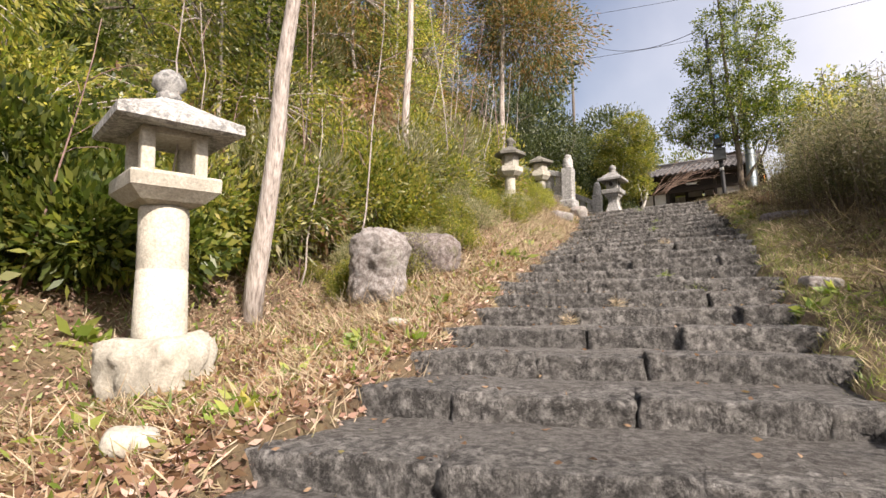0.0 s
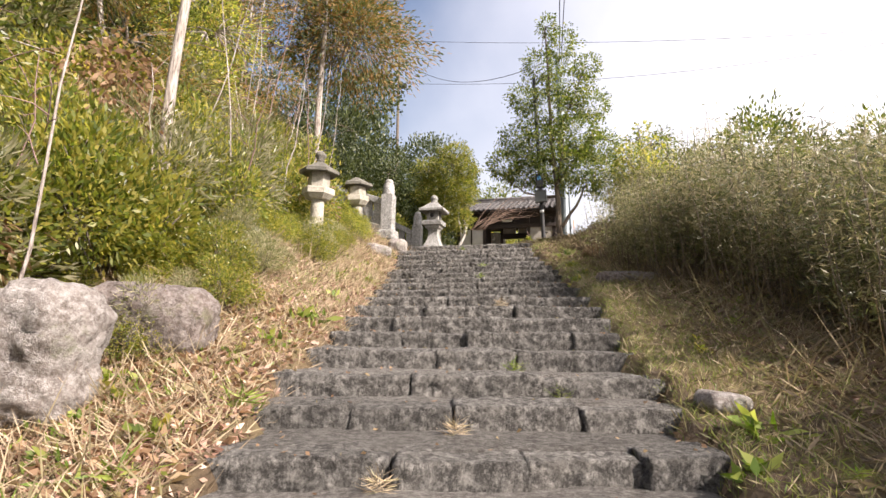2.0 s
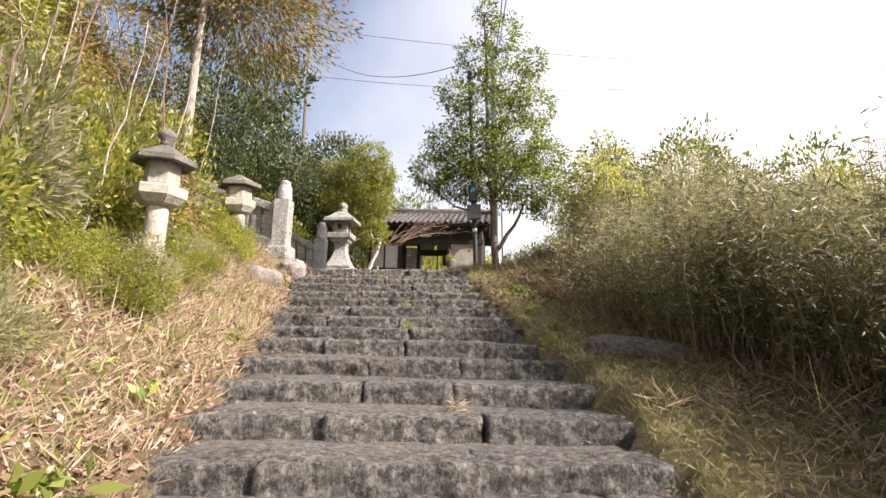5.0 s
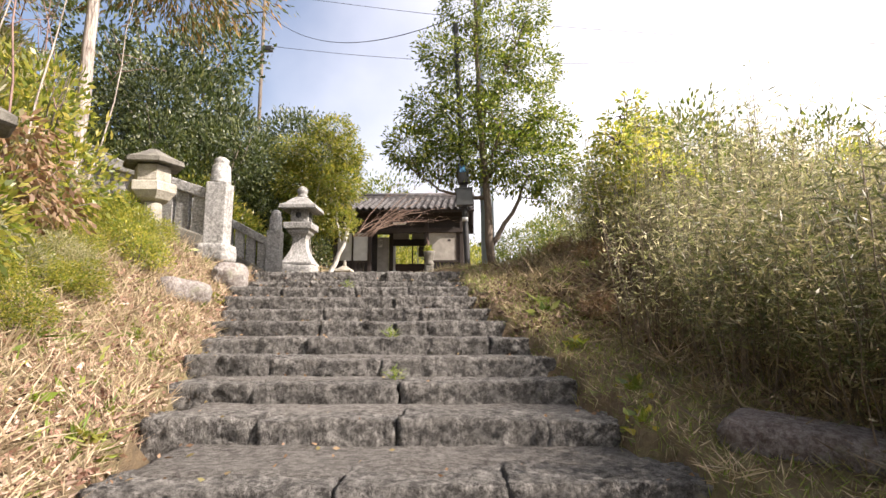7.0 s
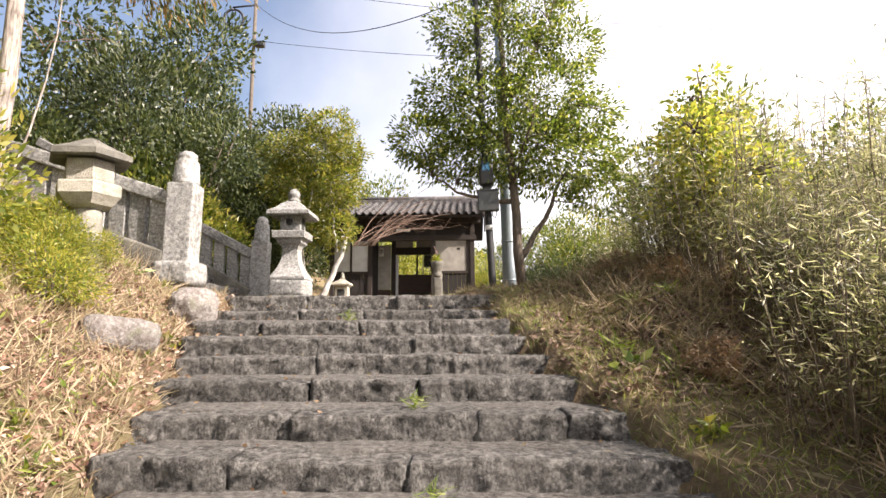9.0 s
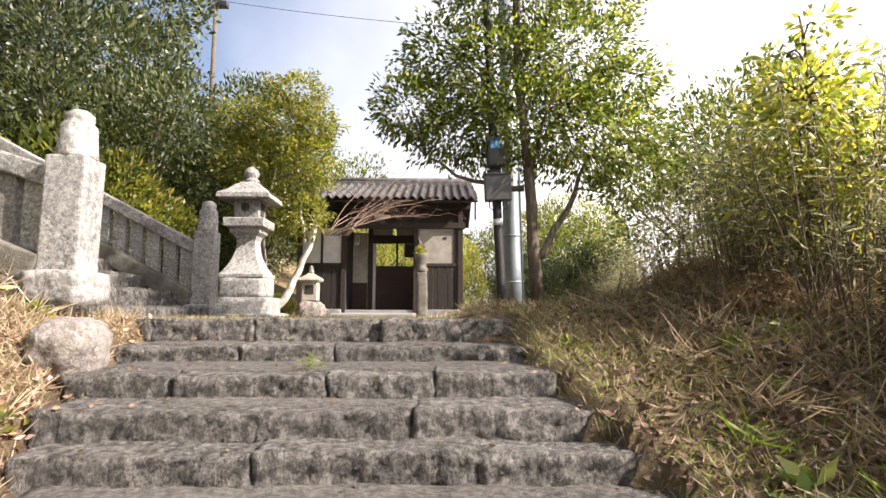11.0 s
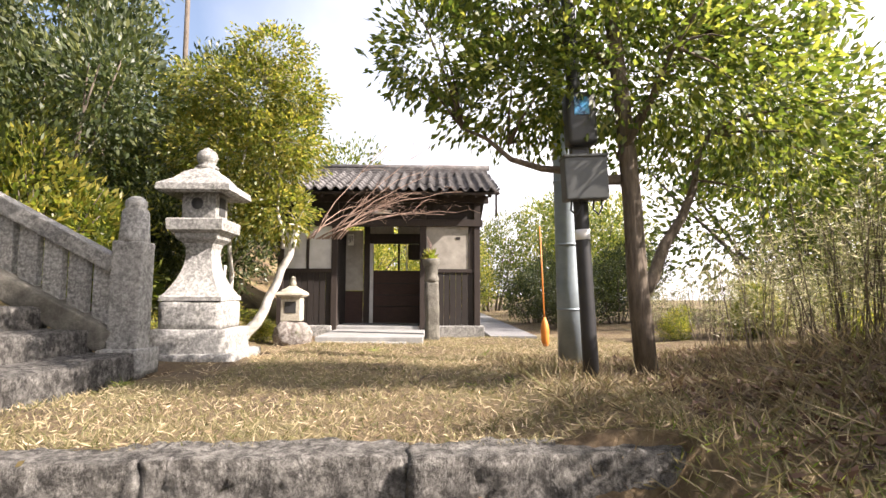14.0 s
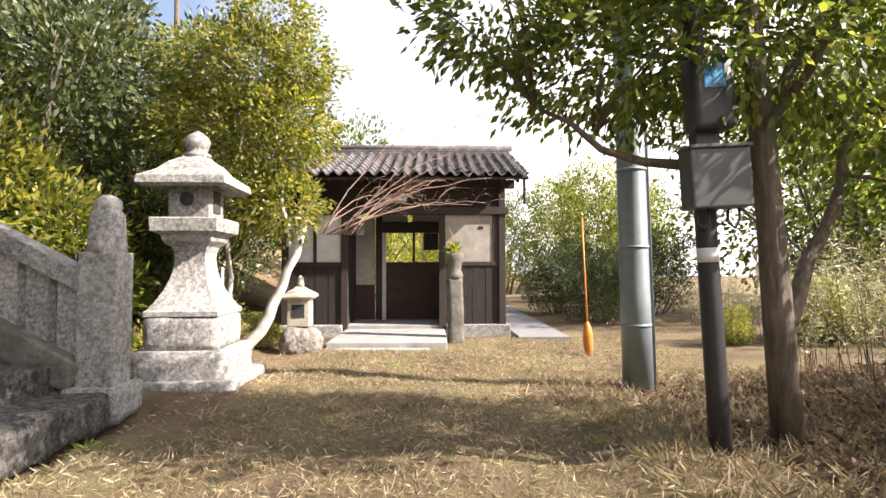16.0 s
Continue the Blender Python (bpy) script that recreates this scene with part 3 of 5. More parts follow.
# ---- side flight and its fences ----
for k in range(9):
    st = thing("side_step", pose(-3.2 - 0.51 * k, 1.45, 0.14 + 0.235 * k), "grey stone step of the side flight", "step", "side steps", "structure")
    cuts = [-1.72, -0.9 + 0.2 * (k % 3), 0.15 + 0.25 * (k % 2), 1.93]
    for a, b in zip(cuts, cuts[1:]):
        ob = part("stone", rough_block(0.66, b - a - 0.004, 0.3, 60 + 7 * k + a, 0.02, 0.035, 0.08), STEP, st)
        ob.location = (-0.33, (a + b) / 2, -0.15)


def fence_post(x, y, z0, z1, w, label):
    p = thing("fence_post", pose(x, y, z0, 0.6, 0.8, 4), label, "post", "fence posts")
    h = z1 - z0
    ob = part("footing", rough_block(w * 1.5, w * 1.5, 0.3, x, 0.015, 0.03, 0.08), GRANITE, p); ob.location = (0, 0, -0.06)
    part("shaft", box(bmesh.new(), -w / 2, w / 2, -w / 2, w / 2, 0, h * 0.71, 0.02), GRANITE, p, smooth=False)
    part("head", lathe([(w * 0.5, h * 0.7), (w * 0.49, h * 0.73), (w * 0.43, h * 0.9), (w * 0.33, h * 0.925), (w * 0.36, h * 0.94), (w * 0.34, h * 0.97), (w * 0.18, h * 0.995), (0.02, h)], 24, 0.01, 2), GRANITE, p)


fence_post(-3.4, 3.45, 0.08, 1.8, 0.31, "grey granite fence post with a rounded head at the landing")
fence_post(-2.92, -0.3, 0.36, 1.88, 0.33, "pale granite fence post with a rounded head above the bank")


def stone_fence(x0, y, zr, slope, length, label):
    """Sloping stone fence: kerb, upright slabs, rail. zr: the rail's top at its lower end."""
    f = thing("stone_fence", pose(x0, y, zr), label, "fence", "fences of the side flight", "structure")
    a = math.degrees(math.atan(slope))
    ln = length / math.cos(math.atan(slope))
    ob = part("rail", boxed(-ln / 2, ln / 2, -0.11, 0.11, -0.085, 0.085, 0.02), GRANITE, f, smooth=False); ob.matrix_basis = pose(-length / 2, 0, slope * length / 2 - 0.09, 0, a, 0)
    ob = part("kerb", boxed(-ln / 2, ln / 2, -0.15, 0.15, -0.13, 0.13, 0.03), WEATHERED, f); ob.matrix_basis = pose(-length / 2, -0.03, slope * length / 2 - 0.9, 0, a, 0)
    k, x = 0, 0.14
    while x < length - 0.1:
        w = 0.2
        bm = boxed(-w / 2, w / 2, -0.05, 0.05, -0.33, 0.33, 0.01)
        for v in bm.verts:
            v.co.z += -slope * v.co.x
        ob = part("slab", bm, GRANITE, f, smooth=False); ob.location = (-x, 0, slope * x - 0.47)
        x += 0.27


stone_fence(-3.54, 3.45, 1.13, 0.52, 4.6, "sloping grey stone fence with upright slabs and kerb")
stone_fence(-3.08, -0.3, 1.35, 0.33, 4.0, "sloping pale stone fence above the dry bank")


# ---- rocks ----
def rock(x, y, sx, sy, sz, label, seed, rz=0, sink=0.3, material=None):
    z = land(x, y)
    ob = part("rock", rough_block(sx, sy, sz, seed, min(sx, sz) * 0.055, min(sx, sy, sz) * 0.42, 0.035), material or ROCK)
    ob.matrix_world = pose(x, y, z + sz * (0.5 - sink), 4, 6, rz)
    return tagged(ob, label, "rock")


rock(-0.9, -10.85, 0.68, 0.62, 0.98, "large pale grey boulder with brown flank in leaf litter", 3.3, 20, 0.08)
rock(-0.95, -9.95, 1.0, 0.5, 0.6, "long brown rock half buried in the bank", 8.1, 25, 0.18, BROWN_ROCK)
rock(-2.3, -1.1, 0.5, 0.45, 0.45, "reddish rock below the fence post", 5.5, 10, 0.35)
rock(-2.3, -2.3, 0.6, 0.4, 0.32, "pale rock in the sunny bank", 6.6, 50, 0.3)
rock(-1.95, -0.75, 0.36, 0.32, 0.3, "brown rock at the top of the bank", 9.5, 70, 0.4)
rock(3.41, -9.35, 0.34, 0.24, 0.14, "small pale stone in grass", 2.4, 30, 0.2)
rock(0.25, -11.8, 0.2, 0.14, 0.1, "small white stone among fallen leaves", 4.4, 10, 0.2, PALE)
rock(0.75, -14.3, 0.26, 0.2, 0.14, "white stone at the foot of the bank", 7.7, 60, 0.2, PALE)
rock(-3.6, -15.0, 0.6, 0.6, 0.7, "grey rock beside the undergrowth", 1.9, 0, 0.2)
rock(3.05, -5.4, 1.0, 0.45, 0.28, "flat brown rock under dry bamboo", 11.2, -35, 0.5, BROWN_ROCK)


# ---- gatehouse ----
def gatehouse():
    h = thing("gatehouse", pose(0.206, 0, 0.07) @ Matrix.Diagonal((1.028, 1.0, 1.01, 1)), "small old timber gatehouse with plaster walls and tiled roof", "building", kind="")
    y0, yb, g = 9.4, 10.7, -0.14
    def add(name, x0, x1, ya, yb_, z0, z1, material, label="", parent=h, bevel=0.008):
        return part(name, boxed(x0, x1, ya, yb_, z0, z1, bevel), material, parent, label, smooth=False)
    add("floor_slab", -3.6, 0.7, y0 + 0.05, 13.2, g - 0.3, g + 0.1, CONCRETE, "grey concrete floor")
    for x in (-3.62, -2.47, -0.57, 0.6):
        add("post", x - 0.065, x + 0.065, y0, y0 + 0.13, g, 2.8, TIMBER)
    for x in (-3.62, 0.6):
        add("post", x - 0.065, x + 0.065, 13.0, 13.13, g, 3.0, TIMBER)
    add("head_beam", -3.7, 0.72, y0 - 0.03, y0 + 0.15, 2.15, 2.3, TIMBER)
    add("eave_beam", -3.9, 0.85, y0 - 0.03, y0 + 0.15, 2.68, 2.84, TIMBER)
    add("sill_beam", -3.56, -2.53, y0 + 0.02, y0 + 0.12, 1.13, 1.21, TIMBER)
    add("sill_beam", -0.5, 0.54, y0 + 0.02, y0 + 0.12, 1.13, 1.21, TIMBER)
    add("upper_boarding", -2.4, 0.54, y0 + 0.05, y0 + 0.09, 2.3, 2.68, BOARD)
    add("upper_boarding", -3.56, -2.53, y0 + 0.05, y0 + 0.09, 2.3, 2.68, BOARD)
    add("plaster_panel", -3.56, -3.08, y0 + 0.05, y0 + 0.1, 1.21, 2.15, WHITEWASH, "white plaster panel")
    add("plaster_panel", -3.02, -2.53, y0 + 0.05, y0 + 0.1, 1.21, 2.15, WHITEWASH, "white plaster panel")
    add("mullion", -3.08, -3.02, y0 + 0.03, y0 + 0.12, 1.21, 2.15, TIMBER)
    add("plaster_panel", -0.5, 0.42, y0 + 0.05, y0 + 0.1, 1.21, 2.15, PLASTER, "stained plaster panel")
    add("mullion", 0.42, 0.54, y0 + 0.03, y0 + 0.12, 1.21, 2.15, TIMBER)
    for xa, n in ((-3.555, 8), (-0.5, 8)):
        for i in range(n):
            add("board", xa + i * 0.129, xa + i * 0.129 + 0.122, y0 + 0.04 + 0.006 * (i % 2), y0 + 0.08, g + 0.12, 1.13, BOARD, bevel=0.004)
    add("plinth_stone", -0.5, 0.75, y0 - 0.06, y0 + 0.2, g - 0.15, g + 0.12, GRANITE, "granite foot stone", bevel=0.03)
    add("plinth_stone", -3.7, -2.5, y0 - 0.06, y0 + 0.2, g - 0.15, g + 0.12, GRANITE, "granite foot stone", bevel=0.03)
    # recessed back of the porch
    add("plaster_panel", -2.72, -2.02, yb, yb + 0.08, 0.74, 2.2, PLASTER, "cream plaster panel")
    add("wainscot", -2.72, -2.02, yb - 0.01, yb + 0.08, g, 0.73, REDWOOD, "red-brown boarding")
    add("door_jamb", -2.0, -1.86, yb - 0.04, yb + 0.12, g, 2.75, TIMBER)
    add("door_jamb", -0.62, -0.5, yb - 0.04, yb + 0.12, g, 2.75, TIMBER)
    add("lintel", -1.86, -0.62, yb - 0.03, yb + 0.1, 1.88, 2.12, TIMBER)
    add("plaster_panel", -1.86, -1.3, yb, yb + 0.06, 2.12, 2.36, PLASTER)
    add("plaster_panel", -1.2, -0.62, yb, yb + 0.06, 2.12, 2.36, PLASTER)
    add("lintel", -2.72, -0.5, yb - 0.02, yb + 0.1, 2.36, 2.5, TIMBER)
    add("upper_boarding", -2.72, -0.5, yb, yb + 0.05, 2.5, 2.9, BOARD)
    add("panelling", -1.8, -0.62, yb + 0.06, yb + 0.1, g + 0.02, 1.23, REDWOOD, "dark red-brown lower boarding")
    add("frame_strip", -1.86, -1.78, yb + 0.0, yb + 0.1, g, 1.88, WHITEWASH, "pale inner door frame")
    for z in (0.35, 0.62, 0.9):
        add("panel_rail", -1.8, -0.62, yb + 0.045, yb + 0.062, z, z + 0.03, TIMBER)
    add("window_bar", -1.2, -1.15, yb + 0.06, yb + 0.12, 1.23, 1.88, TIMBER)
    add("window_bar", -1.0, -0.97, yb + 0.06, yb + 0.12, 1.23, 1.88, WHITEWASH)
    add("shelf_stack", -0.96, -0.64, yb + 0.12, yb + 0.3, 1.5, 1.88, TIMBER)
    add("side_wall", -2.52, -2.43, y0 + 0.13, yb, g, 2.8, BOARD)
    add("side_wall", -0.6, -0.54, y0 + 0.13, yb, g, 2.8, BOARD)
    add("side_wall", 0.56, 0.64, y0 + 0.13, 13.0, g, 2.9, BOARD)
    add("side_wall", -3.66, -3.58, y0 + 0.13, 13.0, g, 2.9, BOARD)
    add("ceiling_boards", -3.6, 0.6, y0 + 0.13, 13.0, 2.9, 2.93, BOARD)
    # roof
    ey, ez, ry, rz, x0, x1 = 8.75, 2.8, 11.1, 3.66, -4.3, 1.02
    sl = math.atan2(rz - ez, ry - ey)
    L = math.hypot(rz - ez, ry - ey)
    roof = new("roof"); roof.parent = h; roof["label"] = "grey clay tiled roof with rounded ribs"
    for side in (0, 1):
        ob = part("sheathing", boxed(x0, x1, 0, L, -0.06, -0.01, 0.0), TIMBER, roof, smooth=False)
        ob.matrix_basis = pose(0, ey, ez, math.degrees(sl), 0, 0) if not side else pose(x0 + x1, 2 * ry - ey, ez, math.degrees(sl), 0, 180)
    cols, rows_n = 25, 9
    wt, lt = (x1 - x0) / cols, L / rows_n
    bm = bmesh.new()
    gx = 6
    for iy in (0, 1):
        row = []
        for i in range(gx + 1):
            u = i / gx
            z = 0.045 * math.cos(2 * math.pi * (u - 0.2)) * (1.3 if u < 0.45 else 0.7) + (0.0 if iy == 0 else 0.0)
            row.append((u * wt, iy * (lt + 0.03), z + (0.035 if iy == 0 else 0.0)))
        for i in range(gx + 1):
            bm.verts.new(row[i])
    bm.verts.ensure_lookup_table()
    for i in range(gx):
        bm.faces.new((bm.verts[i], bm.verts[i + 1], bm.verts[gx + 2 + i], bm.verts[gx + 1 + i]))
    front = [bm.verts[i].co.copy() for i in range(gx + 1)]
    low = [bm.verts.new((c.x, 0.0, c.z - 0.03)) for c in front]
    bm.verts.ensure_lookup_table()
    for i in range(gx):
        bm.faces.new((low[i], low[i + 1], bm.verts[i + 1], bm.verts[i]))
    tile_mesh = bpy.data.meshes.new("tile")
    bm.to_mesh(tile_mesh); bm.free()
    tile_mesh.materials.append(TILE)
    tile_mesh.polygons.foreach_set("use_smooth", [True] * len(tile_mesh.polygons))
    rng = random.Random(4)
    for r in range(rows_n):
        for c in range(cols):
            ob = new("tile", tile_mesh); ob.parent = roof
            s = r * lt
            ob.matrix_basis = pose(x0 + c * wt + rng.uniform(-0.006, 0.006), ey - 0.05 + s * math.cos(sl), ez + 0.03 + s * math.sin(sl) + rng.uniform(-0.006, 0.006), math.degrees(sl) + rng.uniform(-1.5, 1.5), rng.uniform(-2, 2), rng.uniform(-1, 1))
    bm = bmesh.new()
    for k in range(3):
        box(bm, x0 + 0.03 * k, x1 - 0.03 * k, ry - 0.14 + 0.02 * k, ry + 0.14 - 0.02 * k, rz - 0.02 + 0.06 * k, rz + 0.035 + 0.06 * k, 0.012)
    part("ridge", bm, TILE, roof, smooth=False)
    bm = bmesh.new()
    tube(bm, [Vector((x0, ry, rz + 0.2)), Vector((x1 + 0.02, ry, rz + 0.2))], [0.075, 0.075], 10)
    part("ridge_cap", bm, TILE, roof)
    add("bargeboard", x1 - 0.08, x1 - 0.04, ey + 0.1, ey + 0.2, 2.3, 2.78, BOARD)
    for i in range(18):
        x = x0 + 0.2 + i * 0.29
        ob = part("rafter", boxed(-0.025, 0.025, 0.02, 0.9, -0.12, -0.06, 0.0), TIMBER, roof, smooth=False)
        ob.matrix_basis = pose(x, ey, ez, math.degrees(sl), 0, 0)
    return h


gatehouse()
lamp = thing("tube_lamp", pose(-1.3, 9.36, 2.53), "white fluorescent batten lamp under the eave, unlit", "lamp")
part("housing", boxed(-0.22, 0.22, -0.04, 0.04, 0.02, 0.06, 0.008), WHITE, lamp, smooth=False)
part("tube", tube(bmesh.new(), [Vector((-0.2, 0, 0)), Vector((0.2, 0, 0))], [0.02, 0.02], 10), WHITE, lamp, "white glass tube")
sign = thing("paper_notice", pose(-2.18, 10.66, 2.06), "small cream paper notice with dark writing", "notice")
part("sheet", boxed(-0.07, 0.07, 0, 0.02, -0.14, 0.14, 0.003), PAPER, sign, smooth=False)
for k in range(3):
    part("writing", boxed(-0.045 + 0.04 * k, -0.03 + 0.04 * k, -0.003, 0.001, -0.1 + 0.03 * k, 0.1, 0.0), INK_AND_SHADE, sign, "dark writing stroke", smooth=False)
plaque = thing("white_plaque", pose(0.4, 9.44, 1.98), "small dark plaque on the plaster wall", "notice")
part("board", boxed(-0.05, 0.05, 0, 0.02, -0.03, 0.03, 0.003), BOARD, plaque, smooth=False)

porch = thing("porch_slab", pose(-1.28, 8.95, -0.16), "pale concrete porch slab before the gatehouse", "porch", kind="structure")
part("slab", box(bmesh.new(), -1.02, 0.95, -1.5, 0.6, -0.12, 0.12, 0.015), CONCRETE, porch, smooth=False)
for k in range(2):
    part("kerb_stone", boxed(-0.8 + k * 0.75, -0.06 + k * 0.72, -1.72, -1.5, -0.12, 0.04, 0.02), GRANITE, porch, "granite kerb stone", smooth=False)

post = thing("stone_post", pose(-0.16, 8.2, -0.18, 0, -1, 8), "weathered stone post with a carved vase head holding a plant", "post")
ob = part("shaft", rough_block(0.27, 0.27, 1.2, 15, 0.01, 0.03, 0.07), WEATHERED, post); ob.location = (0, 0, 0.58)
part("vase_head", lathe([(0.14, 1.16), (0.155, 1.22), (0.12, 1.3), (0.135, 1.4), (0.17, 1.52), (0.185, 1.6), (0.16, 1.62)], 20, 0.05, 3), WEATHERED, post)
rg = np.random.default_rng(5)
plant = mesh_part("potted_plant", leaves("potted_plant", rg.normal(0, 0.035, (90, 3)), rg.normal(0, 0.6, (90, 3)) + [-0.1, 0, 0.7], 0.16, 0.05, rg), LEAF_YELLOW)
plant.location = (-0.2, 8.18, 1.46)
tagged(plant, "small yellow-green plant growing out of the vase head", "plant")
for k in range(3):
    ob = part("stem", tube(bmesh.new(), [Vector((0, 0, -0.04)), Vector((-0.02 + 0.02 * k, 0, 0.2)), Vector((-0.07 + 0.03 * k, 0.01, 0.42 - 0.05 * k))], [0.008, 0.007, 0.004], 5), TWIG, plant)

rock(-2.64, 7.25, 0.66, 0.55, 0.5, "mossy rock carrying a small stone shrine", 14.1, 15, 0.2)
shr = thing("stone_shrine", pose(-2.66, 7.25, 0.26), "small pale stone shrine box on a mossy rock", "shrine")
part("body", boxed(-0.17, 0.17, -0.15, 0.15, 0, 0.42, 0.012), PALE, shr, smooth=False)
# black block paints the shaded inside, the body stays solid
part("opening", boxed(-0.1, 0.1, -0.158, -0.14, 0.14, 0.34, 0.004), INK_AND_SHADE, shr, "black block standing for the shaded opening", smooth=False)
part("roof", lathe([(0.2 * SQ, 0.42), (0.24 * SQ, 0.46), (0.23 * SQ, 0.5), (0.1 * SQ, 0.58), (0.05 * SQ, 0.62)], 4, 0.02, 2, radians(45)), PALE, shr, smooth=False)
part("finial", lathe([(0.05, 0.6), (0.065, 0.66), (0.05, 0.7), (0.055, 0.74), (0.01, 0.8)], 12), PALE, shr)

path = part("gravel_path", boxed(1.05, 2.0, 8.7, 30, -0.45, -0.12, 0.0), GRAVEL, None, smooth=False)
tagged(path, "pale gravel path beside the gatehouse", "path", kind="structure")

# ---- poles ----
bp = thing("meter_pole", pose(1.08, 1.78, 0.14, 0, -2.6, 0), "slim black post carrying a meter box and a lamp housing", "pole")
part("pole", lathe([(0.062, -0.1), (0.06, 0.3), (0.055, 2.6), (0.05, 5.2)], 16), BLACK, bp)
part("band", lathe([(0.0595, 1.04), (0.0595, 1.12)], 16), WHITE, bp, "worn silver band")
mb = part("meter_box", boxed(-0.16, 0.17, -0.2, -0.05, 1.33, 1.66, 0.012), BOXGREY, bp, "grey-green enamel box with rain lid", smooth=False)
part("lid", boxed(-0.165, 0.175, -0.215, -0.045, 1.655, 1.675, 0.004), BOXGREY, mb, smooth=False)
cb = part("lamp_housing", boxed(-0.115, 0.115, -0.2, -0.03, 1.76, 2.17, 0.035), DARKBOX, bp, "dark rounded housing")
part("glass_panel", boxed(-0.06, 0.055, -0.206, -0.19, 1.98, 2.12, 0.004), BLUE, cb, "dark blue glass panel with painted pale reflections", smooth=False)
part("bracket", boxed(-0.07, 0.07, -0.09, 0.0, 1.66, 1.78, 0.01), DARKBOX, bp, smooth=False)
for dx in (-0.1, 0.07):
    part("cable", tube(bmesh.new(), [Vector((dx, -0.12, 1.34)), Vector((dx - 0.01, -0.12, 1.26)), Vector((dx + 0.03, -0.12, 1.22)), Vector((dx + 0.06, -0.12, 1.27)), Vector((dx + 0.06, -0.12, 1.34))], [0.008] * 5, 6), BLACK, bp, "looped black cable")
sp = thing("steel_pole", pose(1.56, 4.25, -0.15, 0, -1.0, 0), "thick galvanised steel utility pole with a conduit", "pole")
part("pole", lathe([(0.155, 0), (0.15, 1.0), (0.149, 1.005), (0.145, 3.0), (0.13, 7.5)], 24), STEEL, sp)
part("conduit", tube(bmesh.new(), [Vector((0.16, -0.04, 0)), Vector((0.155, -0.04, 3)), Vector((0.14, -0.03, 7))], [0.018] * 3, 8), STEEL, sp)
for z in (0.7, 1.5, 2.3, 3.1):
    part("strap", lathe([(0.157, z), (0.157, z + 0.03)], 24), STEEL, sp, "steel strap")
br = thing("broom", pose(1.76, 6.7, -0.14, 0, -2.5, 20), "long orange plastic broom standing upright", "broom")
part("handle", tube(bmesh.new(), [Vector((0, 0, 0.3)), Vector((0, 0, 2.05))], [0.014, 0.012], 8), ORANGE, br)
part("bristles", lathe([(0.045, 0.0), (0.07, 0.12), (0.075, 0.3), (0.05, 0.42), (0.018, 0.5)], 10, 0.15), ORANGE, br, "orange bristle head")

up = thing("utility_pole", pose(-10.95, 20.1, 3.1), "distant grey utility pole with a coiled cable", "utility pole")
part("pole", lathe([(0.12, -6), (0.11, 6), (0.08, 17.5)], 12), BARK, up)
part("camera_box", boxed(0.1, 0.6, -0.15, 0.15, 11.7, 12.0, 0.03), BLACK, up, "black box on the pole")
bm = bmesh.new()
bmesh.ops.create_circle(bm, segments=24, radius=0.5)
ring = [v.co.copy() for v in bm.verts]; bm.free()
bm = bmesh.new(); tube(bm, [Vector((p.x - 1.2, 0.2 * p.x, p.y * 1.15 + 13.4)) for p in ring] + [Vector((ring[0].x - 1.2, 0.2 * ring[0].x, ring[0].y * 1.15 + 13.4))], [0.07] * 25, 6)
part("cable_coil", bm, BLACK, up, "black coiled cable")
part("arm", tube(bmesh.new(), [Vector((0, 0, 14.2)), Vector((-1.3, 0, 14.1))], [0.05, 0.05], 6), BLACK, up)


def wire(a, b, sag):
    A, B = Vector(a), Vector(b)
    pts = [A.lerp(B, k / 24) - Vector((0, 0, sag * 4 * (k / 24) * (1 - k / 24))) for k in range(25)]
    ob = part("overhead_wire", tube(bmesh.new(), pts, [0.014] * 25, 5), BLACK)
    tagged(ob, "thin black overhead wire against the sky", "wire", "overhead wires")


wire((-10.95, 20.1, 18.5), (34, 20, 14.0), 1.0)
wire((-10.95, 20.1, 17.4), (1.5, 4.25, 7.3), 1.5)
wire((-10.95, 20.1, 15.2), (24, 20, 14.4), 1.2)
wire((-10.95, 20.1, 18.2), (-30, 6, 15.0), 0.8)
wire((1.52, 4.25, 7.2), (5.0, -30, 12.0), 0.6)
wire((1.45, 4.25, 7.0), (4.2, -30, 12.4), 0.6)

# ---- trees and undergrowth ----
def limb_points(a, b, bow, n=6, seed=0):
    A, B = Vector(a), Vector(b)
    return [A.lerp(B, k / n) + Vector(bow) * (4 * (k / n) * (1 - k / n)) + noise.noise_vector(Vector((k * 0.7 + seed, seed * 2.1, 0))) * min(0.05 * (B - A).length, 0.07) * (0 < k) for k in range(n + 1)]


def crown_points(rng, n, blobs):
    """Points in the shells of several lumps: (x, y, z, rx, ry, rz)."""
    w = np.array([b[3] * b[4] + b[4] * b[5] + b[3] * b[5] for b in blobs])
    pick = rng.choice(len(blobs), n, p=w / w.sum())
    B = np.array(blobs)[pick]
    d = unit(rng.normal(0, 1, (n, 3)))
    r = rng.uniform(0.35, 1.0, n) ** 0.5
    clump = np.array([noise.noise(Vector(v)) for v in (d * 2.6 + pick[:, None] * 3.7)])
    r = r * (0.85 + 0.5 * clump)
    return B[:, :3] + d * B[:, 3:] * r[:, None], d


